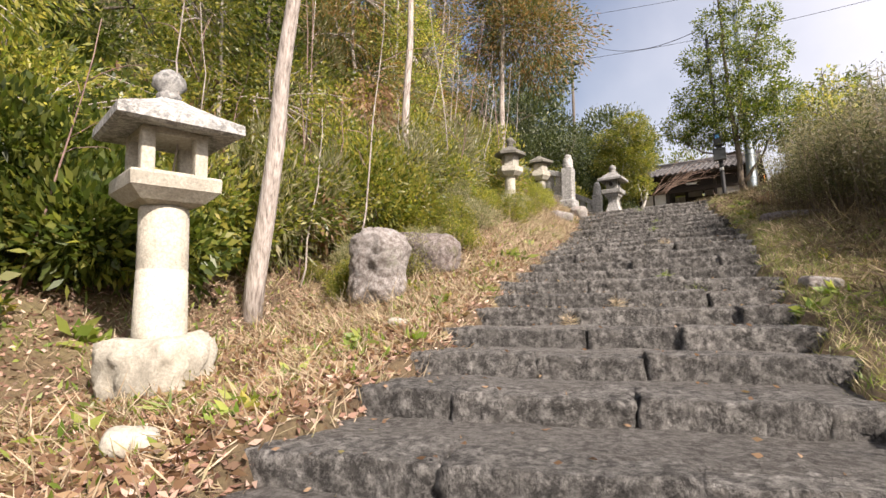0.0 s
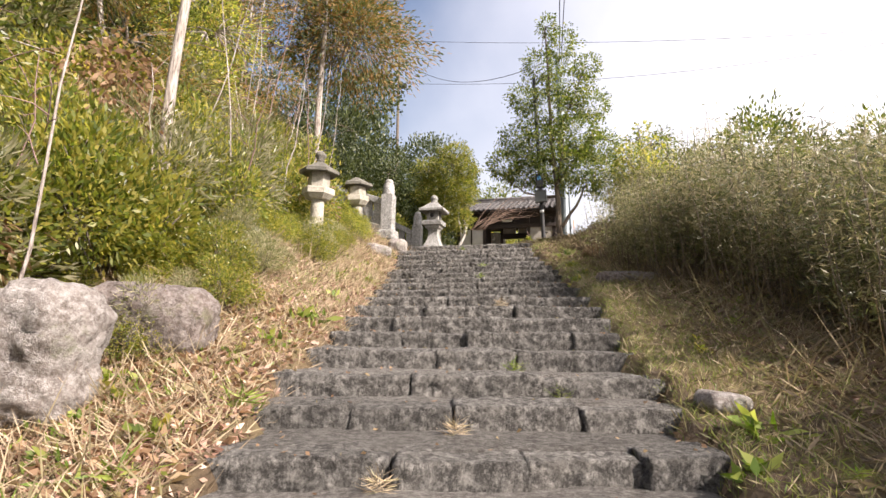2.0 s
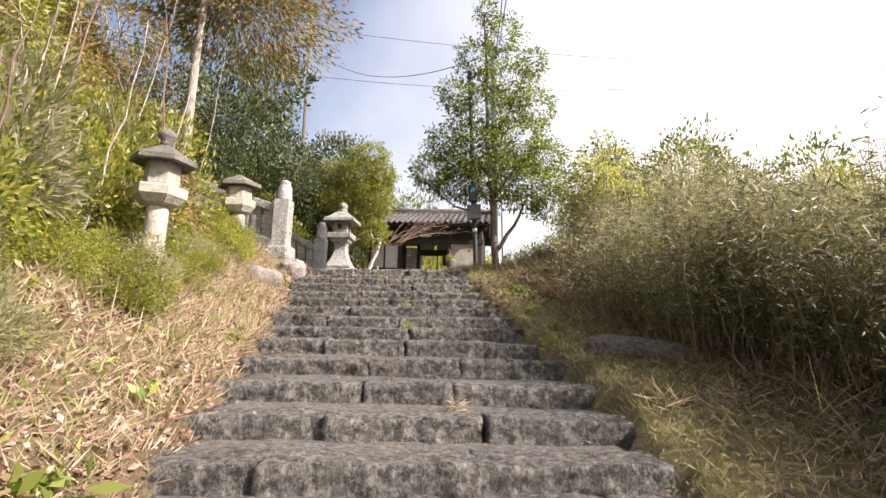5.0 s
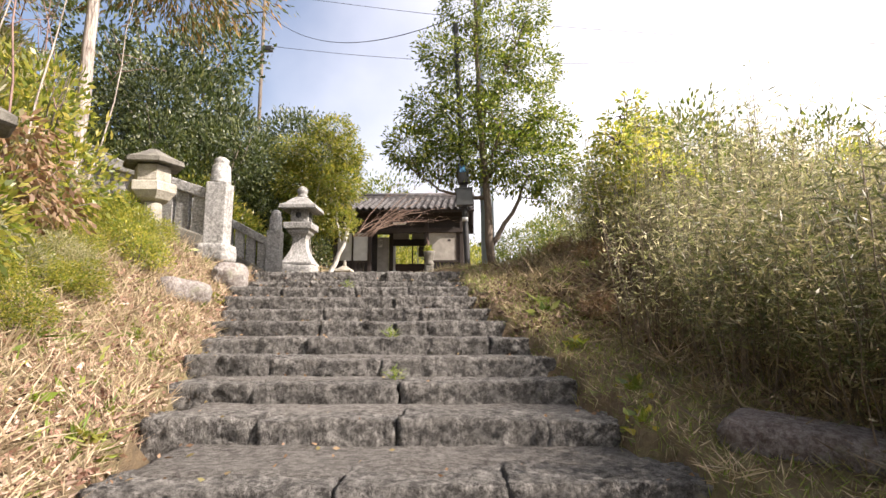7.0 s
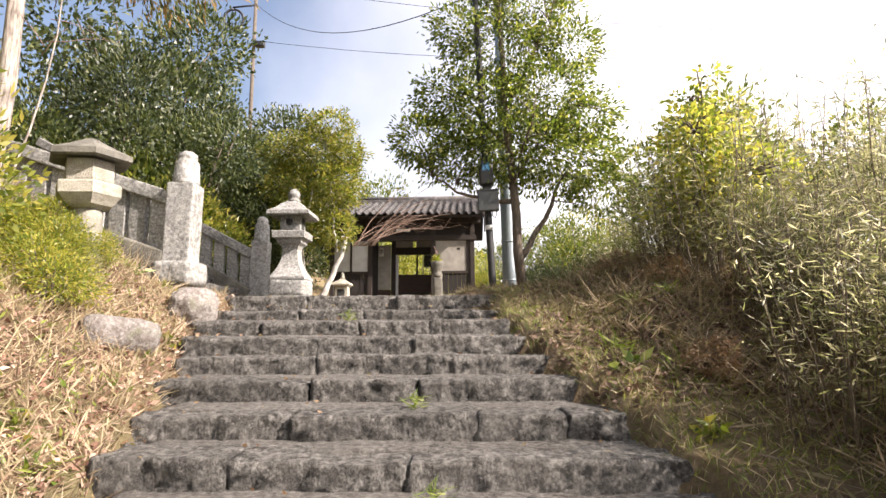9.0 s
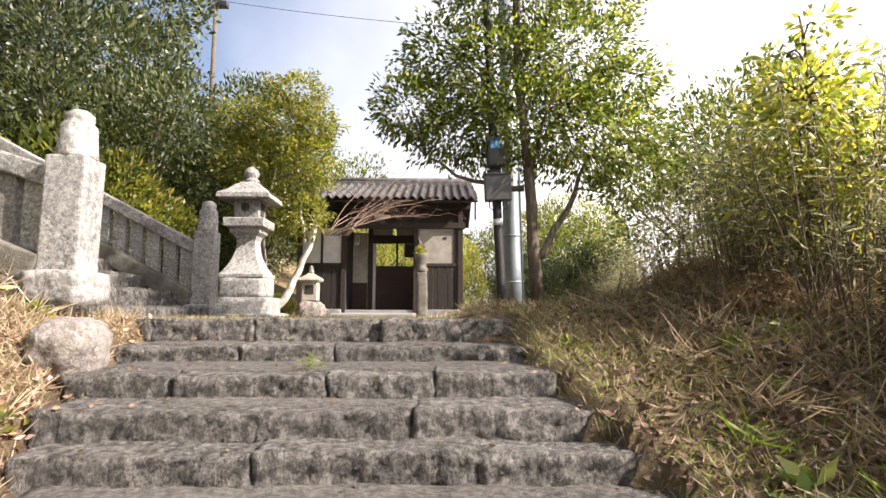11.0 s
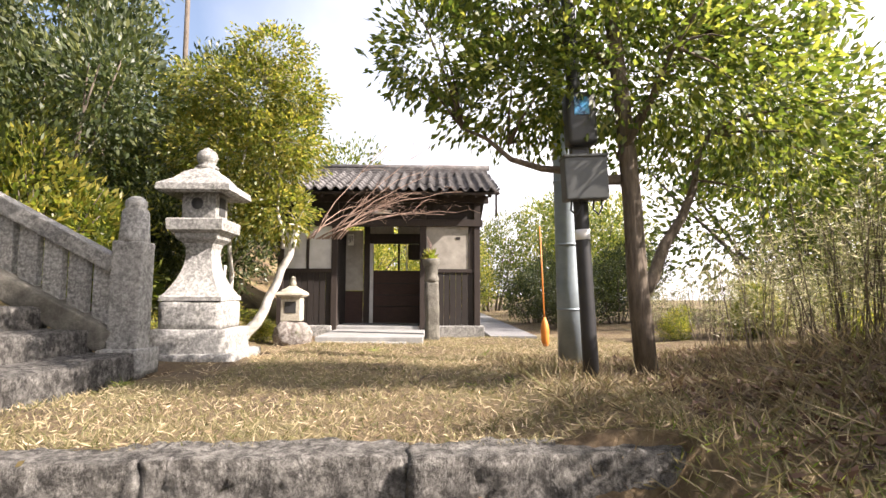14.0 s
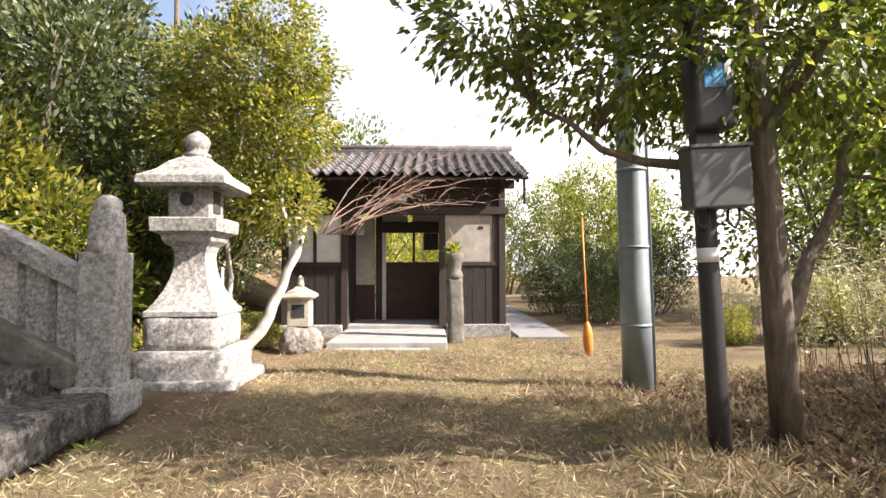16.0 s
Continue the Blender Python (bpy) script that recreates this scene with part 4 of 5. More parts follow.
def tree(name, m, label, category, limbs, blobs, n, leaf, size, bark, seed, droop=-0.2, sides=10, group=""):
    """limbs: (start, end, bow, r0, r1); the first is the trunk."""
    t = thing(name, m, label, category, group)
    rng = np.random.default_rng(seed)
    bm = bmesh.new()
    for i, (a, b, bow, r0, r1) in enumerate(limbs):
        p = limb_points(a, b, bow, 10 if i == 0 else 6, seed + i)
        tube(bm, p, [r0 + (r1 - r0) * k / (len(p) - 1) for k in range(len(p))], sides if i == 0 else 7)
    part("trunk", bm, bark, t)
    bm = bmesh.new()
    P, d = crown_points(rng, n, blobs)
    tips = rng.choice(n, min(90, n // 30), replace=False)
    ends = [Vector(l[1]) for l in limbs] + [Vector(l[0]).lerp(Vector(l[1]), 0.7) for l in limbs]
    for k in tips:
        q = Vector(P[k])
        e = min(ends, key=lambda v: (v - q).length)
        tube(bm, limb_points(e, q, (0, 0, 0.05), 3, int(k)), [0.016, 0.012, 0.008, 0.004], 4)
    tagged(part("twig_growth", bm, bark, t), kind="stuff")
    mesh_part("crown", leaves("crown", P, d * 0.7 + [0, 0, droop], size[0], size[1], rng), leaf, t)
    return t


rng = np.random.default_rng(11)
# evergreen beside the landing
bl = [(0.0, 0.0, 2.35, 1.5, 1.3, 0.7), (-0.9, 0.2, 2.3, 1.0, 1.0, 0.55), (0.9, 0.2, 2.2, 1.2, 1.1, 0.7), (-0.4, 0.1, 3.1, 1.3, 1.2, 0.7), (0.5, 0.0, 3.3, 1.1, 1.1, 0.7), (-0.2, 0.0, 4.2, 1.15, 1.1, 0.75), (0.3, 0.1, 4.9, 0.95, 0.9, 0.7), (-0.5, 0, 5.6, 0.65, 0.7, 0.6), (0.2, 0, 6.2, 0.6, 0.6, 0.6), (-0.25, 0, 6.9, 0.35, 0.35, 0.5), (1.5, 0.4, 1.75, 0.8, 0.8, 0.5), (-1.6, 0.1, 2.6, 0.7, 0.9, 0.5), (-1.2, 0.2, 3.4, 0.7, 0.8, 0.5), (1.2, 0.1, 2.9, 0.7, 0.9, 0.5), (1.0, 0, 4.2, 0.6, 0.7, 0.5), (-1.0, 0, 4.6, 0.6, 0.7, 0.45), (0.9, 0, 5.4, 0.5, 0.6, 0.4)]
tree("evergreen_tree", pose(1.5, 1.95, 0.2), "forked evergreen tree with glossy leaves at the landing's edge", "tree",
     [((0.08, 0, -0.1), (-0.3, -0.1, 6.8), (-0.05, 0, 0), 0.09, 0.02), ((0.02, 0, 0.5), (0.85, 0.3, 2.0), (0.02, 0, -0.05), 0.06, 0.022), ((-0.1, 0, 1.5), (-1.4, 0.1, 1.95), (0, 0, -0.12), 0.045, 0.012),
      ((0, 0, 1.9), (0.9, 0.1, 3.2), (0, 0, 0), 0.04, 0.01), ((-0.1, 0, 2.4), (-0.9, 0.2, 3.4), (0, 0, 0), 0.035, 0.01), ((-0.1, 0, 3.2), (0.6, -0.2, 4.6), (0, 0, 0), 0.03, 0.008), ((-0.1, 0, 1.7), (0.2, -0.9, 2.6), (0, 0, 0), 0.035, 0.01)],
     bl, 33000, LEAF_BROAD, (0.085, 0.038), BARK_BROWN, 21)
# small leaning tree by the gatehouse
tree("leaning_tree", pose(-3.42, 6.3, -0.12), "leaning pale-barked tree with yellow-green leaves beside the lantern", "tree",
     [((0, 0, -0.1), (1.0, 0.15, 2.0), (0.12, 0, -0.16), 0.1, 0.05), ((-0.12, 0.05, -0.1), (-0.1, 0.1, 2.4), (0.08, 0, 0), 0.05, 0.025), ((-0.25, 0.1, -0.1), (-0.4, 0.3, 2.2), (0, 0, 0), 0.04, 0.02),
      ((0.8, 0.1, 1.6), (0.6, 0.2, 3.4), (0, 0, 0), 0.035, 0.01), ((-0.1, 0.1, 2.3), (-0.3, 0.2, 4.2), (0, 0, 0), 0.03, 0.01), ((-0.1, 0.1, 2.2), (0.4, 0.1, 4.4), (0, 0, 0), 0.03, 0.01)],
     [(-0.1, 0.2, 2.4, 0.9, 0.9, 0.7), (0.7, 0.1, 2.2, 0.75, 0.8, 0.6), (0.2, 0.2, 3.1, 1.2, 1.1, 0.8), (-0.6, 0.3, 3.3, 0.9, 0.9, 0.8), (0.8, 0.2, 3.4, 0.85, 0.85, 0.7), (0.2, 0.2, 4.2, 1.15, 1.0, 0.8), (0.5, 0.2, 4.95, 0.8, 0.7, 0.55), (-0.7, 0.3, 4.3, 0.8, 0.8, 0.6), (1.0, 0.2, 4.2, 0.6, 0.6, 0.5)],
     27000, LEAF_YELLOW, (0.085, 0.04), BARK_WHITE, 22)


def bare_branches():
    t = thing("bare_shrub", pose(-2.25, 6.5, 1.75), "bare reddish branches arching over the gatehouse roof", "shrub")
    r = random.Random(8)
    bm = bmesh.new()
    fine = bmesh.new()
    for k in range(12):
        end = Vector((r.uniform(0.7, 2.9), r.uniform(0.0, 0.9), r.uniform(0.35, 1.7)))
        p = limb_points((0.05 * k, 0, -0.1), end, (0, 0, 0.18), 7, k)
        tube(bm, p, [0.012 - 0.0013 * i for i in range(8)], 6)
        for j in range(5):
            s = p[r.randint(2, 7)]
            e = s + Vector((r.uniform(0.0, 0.6), r.uniform(-0.3, 0.3), r.uniform(-0.12, 0.4)))
            q = limb_points(s, e, (0, 0, 0.08), 4, k * 9 + j)
            tube(fine, q, [0.0045, 0.004, 0.0035, 0.003, 0.002], 4)
            for i in range(3):
                u = q[r.randint(1, 4)]
                tube(fine, limb_points(u, u + Vector((r.uniform(-0.1, 0.3), r.uniform(-0.2, 0.2), r.uniform(-0.1, 0.15))), (0, 0, 0.02), 2, k + i), [0.0025, 0.002, 0.0012], 3)
    tagged(part("branch_growth", bm, BARK_RED, t), kind="stuff")
    tagged(part("twig_growth", fine, BARK_RED, t, "fine pale reddish twigs"), kind="stuff")


bare_branches()


def bush_template(name, label, category, leaf, n, size, blobs, seed, bark=BARK, droop=0.15):
    t = thing(name, pose(0, 0, -500), label, category)
    r = np.random.default_rng(seed)
    P, d = crown_points(r, n, blobs)
    P[:, 2] = np.abs(P[:, 2])
    bm = bmesh.new()
    for k in r.choice(n, 16, replace=False):
        q = P[k]
        tube(bm, limb_points((q[0] * 0.1, q[1] * 0.1, -0.15), q, (0, 0, 0.1), 4, int(k)), [0.018, 0.015, 0.011, 0.008, 0.004], 5)
    tagged(part("stem_growth", bm, bark, t), kind="stuff")
    mesh_part("foliage", leaves("foliage", P, d * 0.6 + [0, 0, droop], size[0], size[1], r), leaf, t)
    return t


LUMPS = [(0, 0, 0.7, 0.8, 0.8, 0.7), (0.5, 0.2, 0.5, 0.6, 0.6, 0.5), (-0.5, -0.1, 0.55, 0.6, 0.65, 0.5), (0.1, -0.5, 0.45, 0.6, 0.55, 0.45), (-0.1, 0.3, 1.15, 0.5, 0.5, 0.45)]
BUSHES = [bush_template("evergreen_shrub", "broad-leaved evergreen shrub on the hillside", "shrub", LEAF_BROAD, 3800, (0.135, 0.058), LUMPS, 1),
          bush_template("yellow_green_shrub", "sunlit yellow-green shrub on the hillside", "shrub", LEAF_YELLOW, 4200, (0.09, 0.035), LUMPS, 2),
          bush_template("dark_shrub", "dense dark green shrub on the hillside", "shrub", LEAF_DARK, 4800, (0.085, 0.04), LUMPS, 3),
          bush_template("withered_shrub", "shrub with rust-brown withered leaves", "shrub", LEAF_RUST, 2400, (0.13, 0.05), LUMPS, 4, droop=-0.5),
          bush_template("bamboo_grass", "tangle of dwarf bamboo with straw-coloured tips", "bamboo grass", LEAF_PALE, 3600, (0.17, 0.024), LUMPS, 5)]


FINE = [(x * 1.0, y * 1.0, z, a * 0.9, b * 0.9, c * 0.8) for x, y, z, a, b, c in LUMPS] + [(0.6, -0.4, 0.9, 0.4, 0.4, 0.35), (-0.6, 0.4, 1.0, 0.4, 0.4, 0.35), (0.35, 0.45, 1.05, 0.4, 0.4, 0.3), (-0.35, -0.5, 0.95, 0.4, 0.4, 0.35)]
LARGE = [bush_template("dark_evergreen_tree", "large dense dark evergreen tree", "tree", LEAF_DARK, 17000, (0.042, 0.02), FINE, 12),
         bush_template("pale_green_tree", "rounded tree with yellow-green foliage", "tree", LEAF_YELLOW, 15000, (0.042, 0.019), FINE, 13),
         bush_template("green_tree", "rounded broad-leaved green tree", "tree", LEAF_BROAD, 15000, (0.042, 0.019), FINE, 14)]


def plant_at(template, x, y, s, turn, sz=1.0, group=""):
    ob = copy_thing(template, pose(x, y, land(x, y) - 0.12 * s, 0, 0, turn))
    ob.scale = (s, s, s * sz)
    if group:
        ob["group"] = group
    return ob


r = random.Random(3)
for k in range(150):
    y = r.uniform(-15.5, 3.0)
    d = 1.9 + 7.5 * r.random() ** 1.3
    if y > -1.2:
        d += 2.5 + 1.6 * (y + 1.2)
    d += 0.8 * smooth(-9.0, -11.5, y)
    if y < -11.5 and d < 3.2:
        d += 1.2
    x = edge_left(min(y, 0)) - d
    if -0.9 < y < 3.9 and x > -8.5:
        continue
    kind = r.choices([0, 1, 2, 3, 4], [0.6, 7, 0.1, 1.4, 5])[0]
    if y < -12:
        kind = r.choices([0, 1, 2], [5, 3, 0.3])[0]
    plant_at(BUSHES[kind], x, y, r.uniform(0.6, 0.95) + 0.07 * d, r.uniform(0, 360), r.uniform(0.85, 1.35), "hillside shrubs")
for k in range(26):
    y = r.uniform(4.2, 12)
    x = -5.0 - r.uniform(0, 6)
    plant_at(BUSHES[r.choice([0, 1, 2, 2])], x, y, r.uniform(0.9, 1.6), r.uniform(0, 360), 1.1, "hillside shrubs")
for x, y, s in ((-3.35, 7.6, 0.42), (-4.3, 7.3, 0.8), (-4.0, 6.0, 0.6)):
    plant_at(BUSHES[1], x, y, s, 40)

# tall trunks and crowns on the slope
def slope_tree(name, x, y, h, lean, r0, bark, leaf, size, label, seed, crown_from=0.45, wide=1.5, n=5000):
    z = land(x, y)
    g = random.Random(seed)
    bl = []
    for k in range(9):
        u = crown_from + (1 - crown_from) * (k + 0.5) / 9
        w = wide * (1.25 - u) * g.uniform(0.8, 1.25)
        bl.append((lean * h * u + g.uniform(-0.6, 0.6) * w, g.uniform(-0.6, 0.6) * w, h * u, w, w, w * 0.6))
    limbs = [((0, 0, -0.4), (lean * h, 0, h), (0, 0, 0), r0, r0 * 0.3)]
    for b in bl:
        limbs.append(((lean * b[2] * 0.9, 0, b[2] * 0.93), b[:3], (0, 0, 0.1), r0 * 0.25, 0.01))
    tree(name, pose(x, y, z), label, "tree", limbs, bl, n, leaf, size, bark, seed, group="hillside trees")


slope_tree("pale_trunk_tree", -1.98, -11.88, 7.5, 0.17, 0.125, BARK_PALE, LEAF_YELLOW, (0.1, 0.045), "tall tree with a pale peeling trunk on the bank", 31, 0.82, 1.6, 1600)
slope_tree("pale_trunk_tree", -2.9, -8.1, 8.0, 0.05, 0.085, BARK_PALE, LEAF_CEDAR, (0.12, 0.03), "slim pale trunk among hillside bamboo", 32, 0.6, 1.4)
slope_tree("cedar_tree", -4.85, -0.98, 9.5, 0.02, 0.11, BARK_PALE, LEAF_CEDAR, (0.18, 0.04), "tall cedar with bronze foliage and pale trunk", 33, 0.5, 3.4, 26000)
slope_tree("cedar_tree", -8.2, -1.0, 12.0, 0.02, 0.18, BARK_RED, LEAF_CEDAR, (0.16, 0.03), "tall cedar with bronze foliage behind the bamboo", 34, 0.35, 2.4, 8000)
slope_tree("cedar_tree", -8.6, -6.5, 11.0, 0.03, 0.18, BARK_RED, LEAF_DARK, (0.14, 0.035), "tall dark conifer on the upper slope", 35, 0.25, 2.6, 8000)
slope_tree("evergreen_tree", -7.2, -12.5, 8.5, 0.05, 0.16, BARK, LEAF_BROAD, (0.12, 0.05), "broad evergreen over the lower slope", 36, 0.2, 2.6, 9000)
slope_tree("evergreen_tree", -9.5, -10.0, 9.0, 0.0, 0.16, BARK, LEAF_DARK, (0.12, 0.05), "dark evergreen on the upper slope", 37, 0.2, 2.8, 8000)
for i, (x, y, s) in enumerate(((-6.6, 6.6, 2.6), (-5.3, 8.6, 2.0), (-8.6, 8.0, 3.0), (-6.0, 11.0, 2.4))):
    plant_at(LARGE[0], x, y, s, 70 * i, 1.25)
for i, (x, y, s, k) in enumerate(((10.4, 12.0, 4.8, 0), (6.5, 20, 3.2, 0), (-3.5, 17, 3.0, 1), (0.3, 22, 2.6, 1), (3.0, 26, 3.2, 0), (-9, 18, 4.5, 2), (-13, 14, 5.5, 2), (14, 9, 3.4, 1), (17, 0, 3.2, 4), (-7, 27, 5, 0), (9, 30, 4.5, 1), (5.0, 12.5, 1.4, 2), (3.4, 11.5, 1.1, 2), (3.2, 14.5, 1.4, 2), (16, 18, 4, 0), (-1.5, 30, 4, 2))):
    plant_at(LARGE[(2, 1, 0, 1, 1)[k]], x, y, s, 50 * i, 1.2, "background trees")


g9 = random.Random(51)
for i, (dl, y, h) in enumerate(((3.9, -11.2, 5.0), (5.0, -9.6, 6.5), (4.2, -8.0, 5.5), (5.8, -7.0, 7.5), (4.4, -5.6, 6.0), (5.6, -4.2, 7.0), (4.4, -2.8, 5.5), (6.4, -2.2, 7.5), (4.8, -14.2, 4.5), (6.5, -13.5, 7.0), (7.5, -8.5, 8.5), (8.0, -4.5, 9.0))):
    k = i % 4
    dl += 0.8 * smooth(-8.5, -11.0, y)
    slope_tree(("sapling_tree", "evergreen_tree", "sapling_tree", "sapling_tree")[k], edge_left(y) - dl, y, h, g9.uniform(-0.02, 0.08), 0.05, (BARK_PALE, BARK, BARK_PALE, BARK_RED)[k],
               (LEAF_YELLOW, LEAF_BROAD, LEAF_CEDAR, LEAF_YELLOW)[k], ((0.1, 0.03), (0.1, 0.045), (0.13, 0.022), (0.09, 0.04))[k],
               ("slender sapling with yellow-green leaves on the slope", "young evergreen tree on the slope", "thin tree with bronze-green foliage on the slope", "slender sapling with sunlit leaves on the slope")[k], 60 + i, 0.15, 1.3, 9500)
for i in range(34):
    y = g9.uniform(-14, -0.5)
    x = edge_left(y) - g9.uniform(1.9, 4.5)
    z = land(x, y)
    h = g9.uniform(1.8, 4.2)
    e = Vector((x + g9.uniform(-0.3, 0.9), y + g9.uniform(-0.5, 0.5), z + h))
    st = part("bare_sapling", tube(bmesh.new(), limb_points((x, y, z - 0.1), e, (0.1, 0, 0), 7, i), [0.016 - 0.0018 * k for k in range(8)], 6), (BARK_PALE, TWIG)[i % 2])
    for j in range(5):
        q = Vector((x, y, z)).lerp(e, g9.uniform(0.4, 0.95))
        part("side_twig", tube(bmesh.new(), limb_points(q, q + Vector((g9.uniform(-0.6, 0.6), g9.uniform(-0.5, 0.5), g9.uniform(-0.1, 0.6))), (0, 0, 0.05), 4, j + i), [0.006, 0.005, 0.004, 0.003, 0.002], 4), TWIG, st)
    tagged(st, "thin bare sapling stem in the undergrowth", "sapling", "bare saplings")


def weed_template(seed, label, leaf, size, n):
    t = thing("weed", pose(0, 0, -500), label, "weed")
    r = np.random.default_rng(seed)
    P = r.normal(0, 0.05, (n, 3)); P[:, 2] = r.uniform(0.0, 0.18, n)
    A = r.normal(0, 1, (n, 3)); A[:, 2] = r.uniform(0.1, 0.9, n)
    mesh_part("leaf_tuft", leaves("leaf_tuft", P, unit(A), size[0], size[1], r), leaf, t)
    return t


WEEDS = [weed_template(1, "low green weed with broad pointed leaves", FRESH, (0.17, 0.06), 34), weed_template(2, "tuft of fresh green grass", FRESH, (0.22, 0.014), 60), weed_template(3, "low yellow-green weed in dry leaves", LEAF_YELLOW, (0.12, 0.05), 40), weed_template(4, "tuft of pale dead grass", STRAW, (0.28, 0.012), 70)]
for x, y, k, s in ((0.9, -13.9, 0, 0.8), (0.6, -13.7, 0, 0.8), (0.9, -13.75, 2, 1.0), (0.25, -12.3, 0, 1.1), (0.05, -12.6, 1, 1.0), (-0.2, -11.3, 0, 0.8), (-0.5, -10.6, 2, 0.9), (-0.75, -10.5, 2, 1.4), (-0.3, -9.2, 0, 1.0), (0.3, -13.9, 1, 1.1), (-0.4, -14.4, 3, 1.3), (-0.2, -14.2, 0, 1.0), (-1.6, -13.0, 0, 1.3), (-1.9, -13.6, 0, 1.5), (-2.3, -14.2, 2, 1.6), (-2.0, -14.8, 0, 1.4), (-1.3, -14.6, 1, 1.2)):
    plant_at(WEEDS[k], x, y, s, 70 * x + 31 * y, 1.0, "weeds on the bank")
for i in range(230):
    y = g9.uniform(-15, -0.3)
    if i % 3:
        x = edge_left(y) - g9.uniform(0.1, 2.6)
    else:
        x = edge_right(y) + g9.uniform(0.05, 2.0)
    plant_at(WEEDS[g9.choice([0, 1, 2, 2, 3, 3])], x, y, g9.uniform(0.5, 1.1), g9.uniform(0, 360), 1.0, "weeds on the bank")
for i in range(40):
    plant_at(WEEDS[g9.choice([1, 3, 3])], g9.uniform(-3, 3.2), g9.uniform(0.5, 6), g9.uniform(0.3, 0.7), g9.uniform(0, 360), 0.8, "tufts on the landing")
for x, n, k in ((1.5, 19, 3), (1.9, 16, 1), (2.3, 17, 1), (1.7, 18, 3), (-0.6, 2, 1), (0.3, 6, 1), (0.5, 8, 1), (1.4, 12, 3)):
    ob = copy_thing(WEEDS[k], pose(x, STEP_Y[n] + 0.3 + lean_at(STEP_Y[n]) * (x - 1), step_z(n) - 0.01))
    ob.scale = (0.45, 0.45, 0.45)
    ob["group"] = "tufts in the step joints"

# bamboo thicket
def bamboo_template(seed, leaf, n_leaf, name="bamboo_clump"):
    t = thing(name, pose(0, 0, -500), "clump of thin bamboo with straw-green leaves", "bamboo")
    r = random.Random(seed)
    g = np.random.default_rng(seed)
    bm = bmesh.new()
    P, A = [], []
    for k in range(24):
        a, d = r.uniform(0, 6.28), r.uniform(0, 0.5)
        b = Vector((math.cos(a) * d, math.sin(a) * d, -0.1))
        e = b + Vector((math.cos(a) * r.uniform(0, 0.6), math.sin(a) * r.uniform(0, 0.6), r.uniform(1.5, 2.5)))
        p = limb_points(b, e, (0, 0, 0), 6, k)
        tube(bm, p, [0.008, 0.008, 0.007, 0.006, 0.005, 0.004, 0.002], 4)
        for j in range(n_leaf // 24):
            u = r.uniform(0.25, 1.0) ** 0.8 * 5.99
            q = p[int(u)].lerp(p[int(u) + 1], u % 1)
            P.append(q + Vector((r.gauss(0, 0.1), r.gauss(0, 0.1), r.gauss(0, 0.06))))
            A.append((r.gauss(0, 0.7), r.gauss(0, 0.7), r.uniform(-0.3, 0.8)))
    tagged(part("cane_growth", bm, CANE, t, "thin brown canes"), kind="stuff")
    mesh_part("foliage", leaves("foliage", np.array(P), np.array(A), 0.125, 0.016, g), leaf, t)
    return t


BAMBOO = [bamboo_template(1, LEAF_BAMBOO, 2600), bamboo_template(2, LEAF_BAMBOO, 2600), bamboo_template(3, LEAF_BAMBOO, 2000)]
# clump for the sunlit upper thicket, its leaf colour lightened to suit
AIRY = bamboo_template(8, LEAF_PALE, 1100)
r = random.Random(9)
for k in range(170):
    y = r.uniform(-13.5, 1.0)
    d = 0.95 + 5.0 * r.random() ** 1.45 + 0.7 * smooth(-5, -7, y) + 0.4 * smooth(-8, -11, y) + 1.3 * smooth(-3.6, -1.6, y)
    x = edge_right(y) + d
    s = (r.uniform(0.5, 0.72) + 0.045 * d) * (1 - 0.15 * smooth(-3, 0, y))
    plant_at(AIRY if y > -4.2 and k % 4 else BAMBOO[k % 3], x, y, s, r.uniform(0, 360), r.uniform(0.85, 1.15), "bamboo thicket")
for k in range(30):
    y = r.uniform(1.0, 10.0)
    x = 3.1 + r.uniform(0, 4.5) + 0.1 * y
    if r.random() < 0.6:
        plant_at(AIRY, x, y, r.uniform(0.5, 0.8), r.uniform(0, 360), 1.0, "bamboo thicket")
    else:
        plant_at(BUSHES[r.choice([1, 4])], x, y, r.uniform(0.35, 0.6), r.uniform(0, 360), 1.2, "landing shrubs")
for x, y, k in ((3.5, -0.9, 1.15), (3.7, 0.5, 1.25), (4.4, -1.7, 1.3), (3.3, 1.9, 0.9), (4.8, 0.2, 1.4), (4.1, 2.1, 1.2), (5.4, -0.8, 1.4), (4.6, 3.2, 1.1), (3.4, 3.4, 0.8), (5.2, 1.6, 1.3)):
    plant_at(AIRY, x, y, k * 0.82, 77 * x, 1.0, "bamboo thicket")
for x, y, k in ((2.6, 0.3, 0.3), (2.9, -0.6, 0.34), (2.5, -2.6, 0.28), (3.2, 1.0, 0.3)):
    plant_at(BUSHES[3], x, y, k, 90 * x, 0.8, "withered shrubs")
for i in range(9):
    plant_at(BUSHES[1], r.uniform(-3.3, -1.9), r.uniform(-15.2, -12.9), r.uniform(0.3, 0.5), r.uniform(0, 360), 0.9, "low bank shrubs")
for i in range(110):
    y = r.uniform(-11, -0.8)
    plant_at(BUSHES[r.choice([4, 1, 1, 1])], edge_left(y) - r.uniform(0.85, 2.3) - 0.6 * smooth(-9, -11, y), y, r.uniform(0.2, 0.42), r.uniform(0, 360), r.uniform(0.7, 1.1), "low bank shrubs")
for t in BUSHES + BAMBOO + WEEDS + LARGE + [AIRY]:
    for o in (*t.children_recursive, t):
        bpy.data.objects.remove(o)


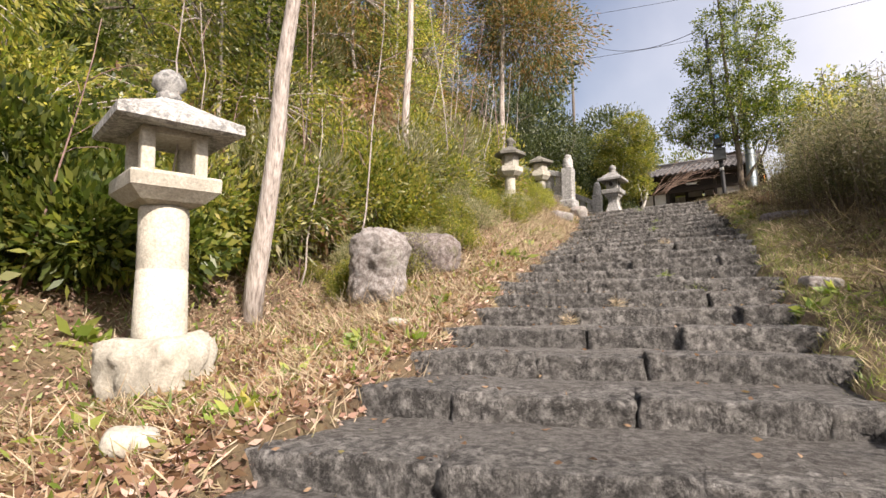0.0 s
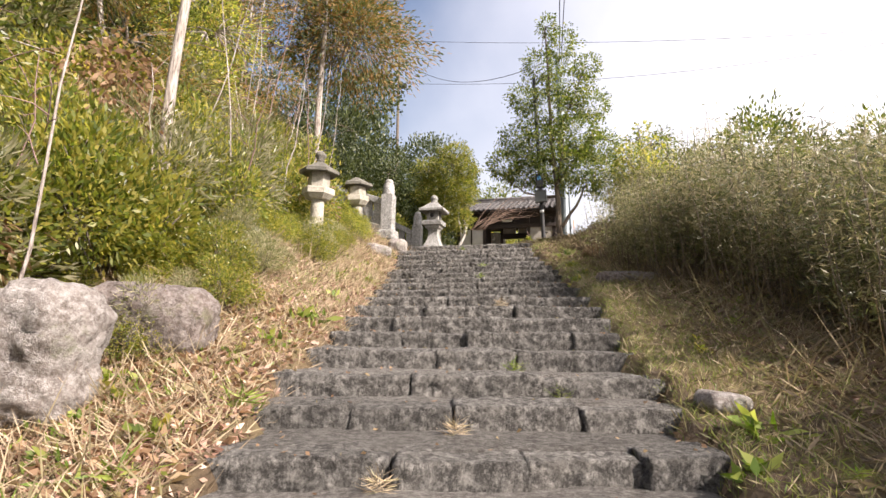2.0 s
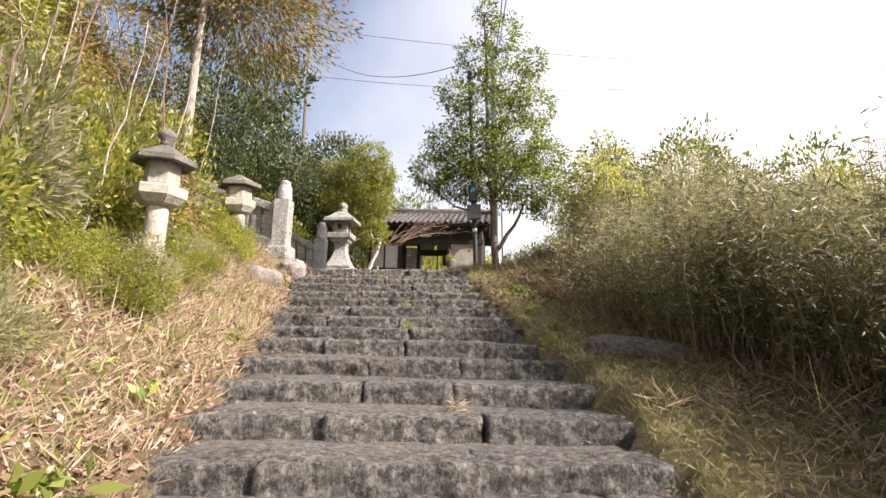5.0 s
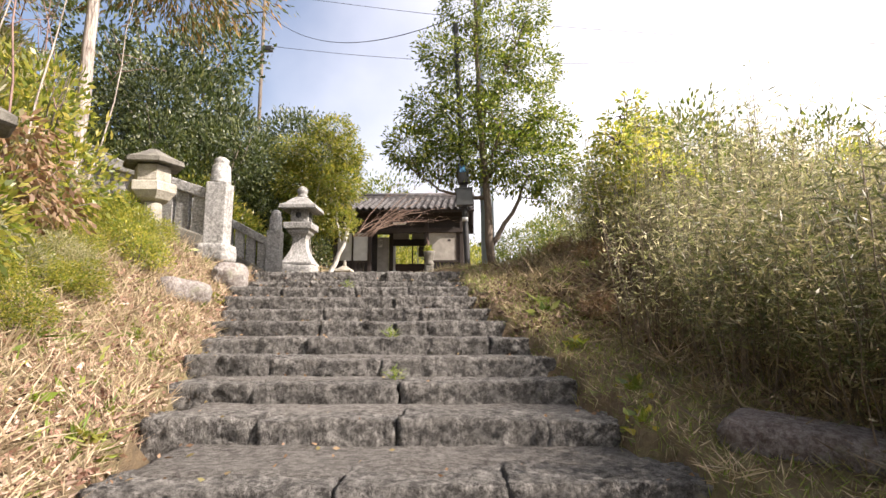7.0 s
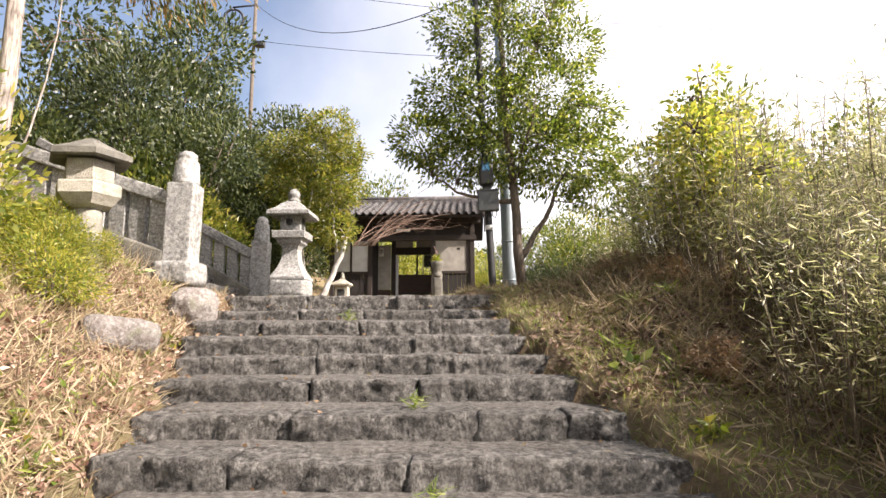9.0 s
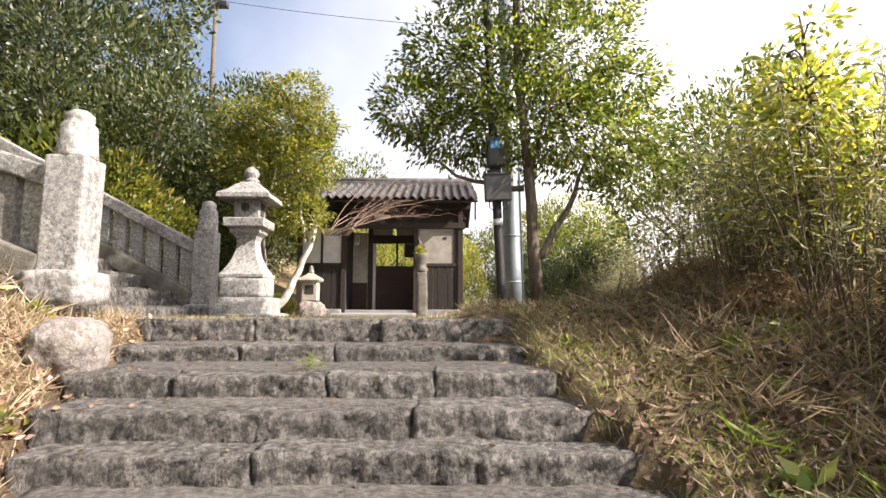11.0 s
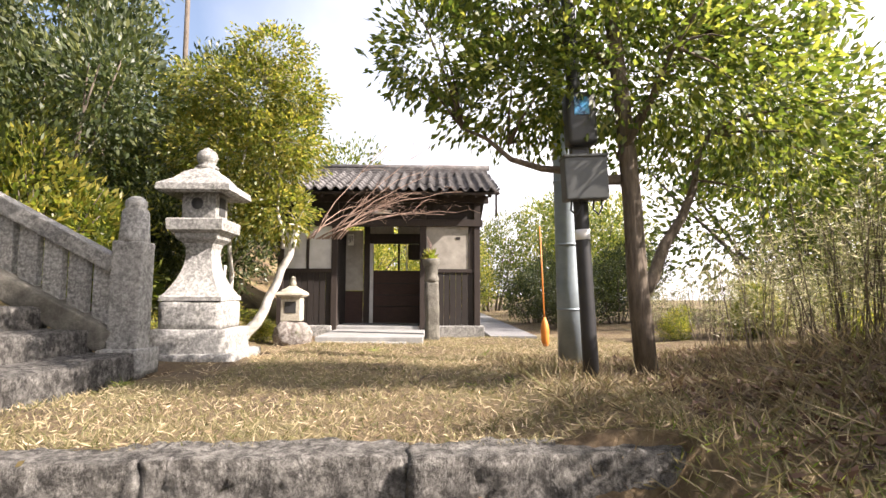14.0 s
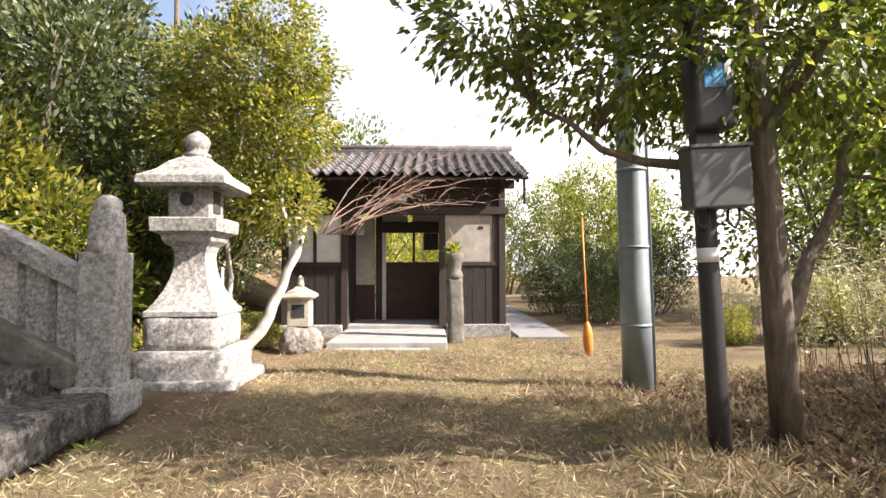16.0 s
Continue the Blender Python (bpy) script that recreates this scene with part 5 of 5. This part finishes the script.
# ---- ground cover ----
def scatter(name, label, category, x, y, up, length, width, material, rng, lift=0.0, flat=False, fold=0.3):
    z = heights(x, y) + lift
    P = np.stack([x, y, z], 1)
    A = rng.normal(0, 1, (len(x), 3))
    A[:, 2] = np.abs(A[:, 2]) * 0.2 if flat else up
    ob = mesh_part(name, leaves(name, P, unit(A), length, width, rng, fold), material)
    return tagged(ob, label, category, kind="stuff")


def left_of(y, d):
    return np.array([edge_left(min(v, 0.2)) for v in y]) - d


def right_of(y, d):
    return np.array([edge_right(min(v, 0.2)) for v in y]) + d


g = np.random.default_rng(77)
yy = g.uniform(-17, 0.2, 42000); dd = 0.0 + 4.2 * g.random(42000) ** 1.3
scatter("fallen_leaves", "brown fallen leaves covering the bank", "leaf litter", left_of(yy, dd), yy, 0.2, 0.06, 0.032, LITTER, g, 0.012, True, 0.5)
yy = -16 + 16 * g.random(40000) ** 0.6; dd = -0.03 + 3.6 * g.random(40000) ** 1.2
scatter("dry_grass", "dry straw-coloured grass on the sunny bank", "grass", left_of(yy, dd), yy, 0.8, 0.17, 0.009, STRAW, g)
yy = g.uniform(-17, 0.0, 5000); dd = 0.1 + 3.4 * g.random(5000)
scatter("green_weeds", "fresh green weeds among dry leaves", "weeds", left_of(yy, dd), yy, 0.9, 0.1, 0.03, FRESH, g)
yy = g.uniform(-17, 0.4, 26000); dd = -0.03 + 2.4 * g.random(26000) ** 1.1
scatter("bank_grass", "short yellow-green grass beside the steps", "grass", right_of(yy, dd), yy, 0.9, 0.11, 0.007, GRASS, g)
# dead grass and stalks below the canes carry the thicket's shade in their colour
yy = g.uniform(-14, 0.5, 16000); dd = 0.6 + 4 * g.random(16000)
scatter("brown_grass", "brown dead grass, darkened for the shade under the bamboo", "grass", right_of(yy, dd), yy, 0.45, 0.26, 0.012, SHADE_GRASS, g)
yy = g.uniform(-14, 1.5, 6000); dd = 0.4 + 4 * g.random(6000)
scatter("bamboo_litter", "fallen bamboo leaves and stalks, darkened for the shade", "leaf litter", right_of(yy, dd), yy, 0.1, 0.2, 0.018, SHADE_GRASS, g, 0.02, True)
xx = g.uniform(-3.1, 3.2, 42000); yy = 0.24 + 8.7 * g.random(42000) ** 1.25
keep = ~((xx < -2.3) & (yy > 2.6)) & ~((xx > -2.6) & (xx < -0.5) & (yy > 7.2))
scatter("lawn", "thin dry lawn on the landing", "grass", xx[keep], yy[keep], 0.7, 0.07, 0.006, GRASS, g)
xx = g.uniform(-3.1, 3.2, 7000); yy = 0.24 + 8.2 * g.random(7000) ** 1.2
scatter("lawn_litter", "dry leaves and straw on the landing", "leaf litter", xx, yy, 0.1, 0.07, 0.007, STRAW, g, 0.01, True)
xx = g.uniform(0.6, 3.8, 9000); yy = -0.8 + 5.5 * g.random(9000)
scatter("tree_foot_grass", "brown grass and dead stalks under the tree", "grass", xx, yy, 0.6, 0.16, 0.009, SHADE_GRASS, g)
yy = g.uniform(-17, 0.3, 15000); dd = -0.05 + 1.3 * g.random(15000) ** 1.3
scatter("mossy_grass", "short green grass along the steps", "grass", right_of(yy, dd), yy, 0.9, 0.08, 0.006, FRESH, g)
yy = g.uniform(-13, 1.5, 6500); dd = 0.9 + 3.5 * g.random(6500)
scatter("dead_stalks", "long bent dead grass stalks, darkened for the shade below the bamboo", "grass", right_of(yy, dd), yy, 0.55, 0.5, 0.009, SHADE_GRASS, g)
yy = g.uniform(-12, -0.5, 6000); dd = 0.5 + 2.6 * g.random(6000)
scatter("bank_stalks", "long pale dead stalks on the sunny bank", "grass", left_of(yy, dd), yy, 0.7, 0.36, 0.009, STRAW, g)
# dark leaves put the bamboo's shade into the litter's colour
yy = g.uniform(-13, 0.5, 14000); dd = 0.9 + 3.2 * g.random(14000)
scatter("thicket_litter", "brown leaves under the bamboo, darkened for the shade there", "leaf litter", right_of(yy, dd), yy, 0.1, 0.08, 0.03, LITTER_DARK, g, 0.012, True, 0.5)
yy = g.uniform(-15.5, -8.5, 11000); dd = 0.05 + 2.6 * g.random(11000)
scatter("russet_leaves", "russet fallen leaves on the lower bank", "leaf litter", left_of(yy, dd), yy, 0.2, 0.085, 0.045, LEAF_RUST, g, 0.02, True, 0.5)
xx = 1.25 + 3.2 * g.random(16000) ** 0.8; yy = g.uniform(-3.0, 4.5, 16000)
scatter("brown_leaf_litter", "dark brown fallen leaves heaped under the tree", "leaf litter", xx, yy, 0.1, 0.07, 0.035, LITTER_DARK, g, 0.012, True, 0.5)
# leaves blown onto the steps
yy = g.uniform(-16.2, 0.0, 500)
u = g.random(500) ** 2 * 0.5
u = np.where(g.random(500) < 0.7, u, 1 - u)
xl, xr = left_of(yy, 0), right_of(yy, 0)
xx = xl + (xr - xl) * u
lean = np.array([lean_at(v) for v in yy])
yc = yy - lean * (xx - (xl + xr) / 2)
n_of = np.searchsorted(-np.array(STEP_Y), -yc) 
P = np.stack([xx, yy, 0.04 - RISE * np.clip(n_of, 0, 26) + 0.012], 1)
A = g.normal(0, 1, (500, 3)); A[:, 2] *= 0.12
tagged(mesh_part("step_litter", leaves("step_litter", P, unit(A), 0.045, 0.022, g, 0.4), LEAF_RUST), "few dry leaves lying on the stone steps", "leaf litter", kind="stuff")

stake = part("wooden_stake", lathe([(0.022, -0.1), (0.022, 1.25), (0.018, 1.28)], 8), WHITE)
stake.matrix_world = pose(-3.42, 6.0, -0.1, 0, 1, 0)
tagged(stake, "white painted wooden stake beside the leaning tree", "stake")
slope_tree("leafy_sapling", 3.7, -0.3, 2.5, -0.05, 0.03, BARK, LEAF_YELLOW, (0.09, 0.04), "leafy sapling with yellowing leaves by the thicket", 81, 0.3, 0.9, 3800)
slope_tree("leafy_sapling", 4.3, 1.3, 2.8, 0.0, 0.03, BARK, LEAF_BROAD, (0.09, 0.04), "leafy green sapling by the thicket", 82, 0.3, 1.0, 3800)
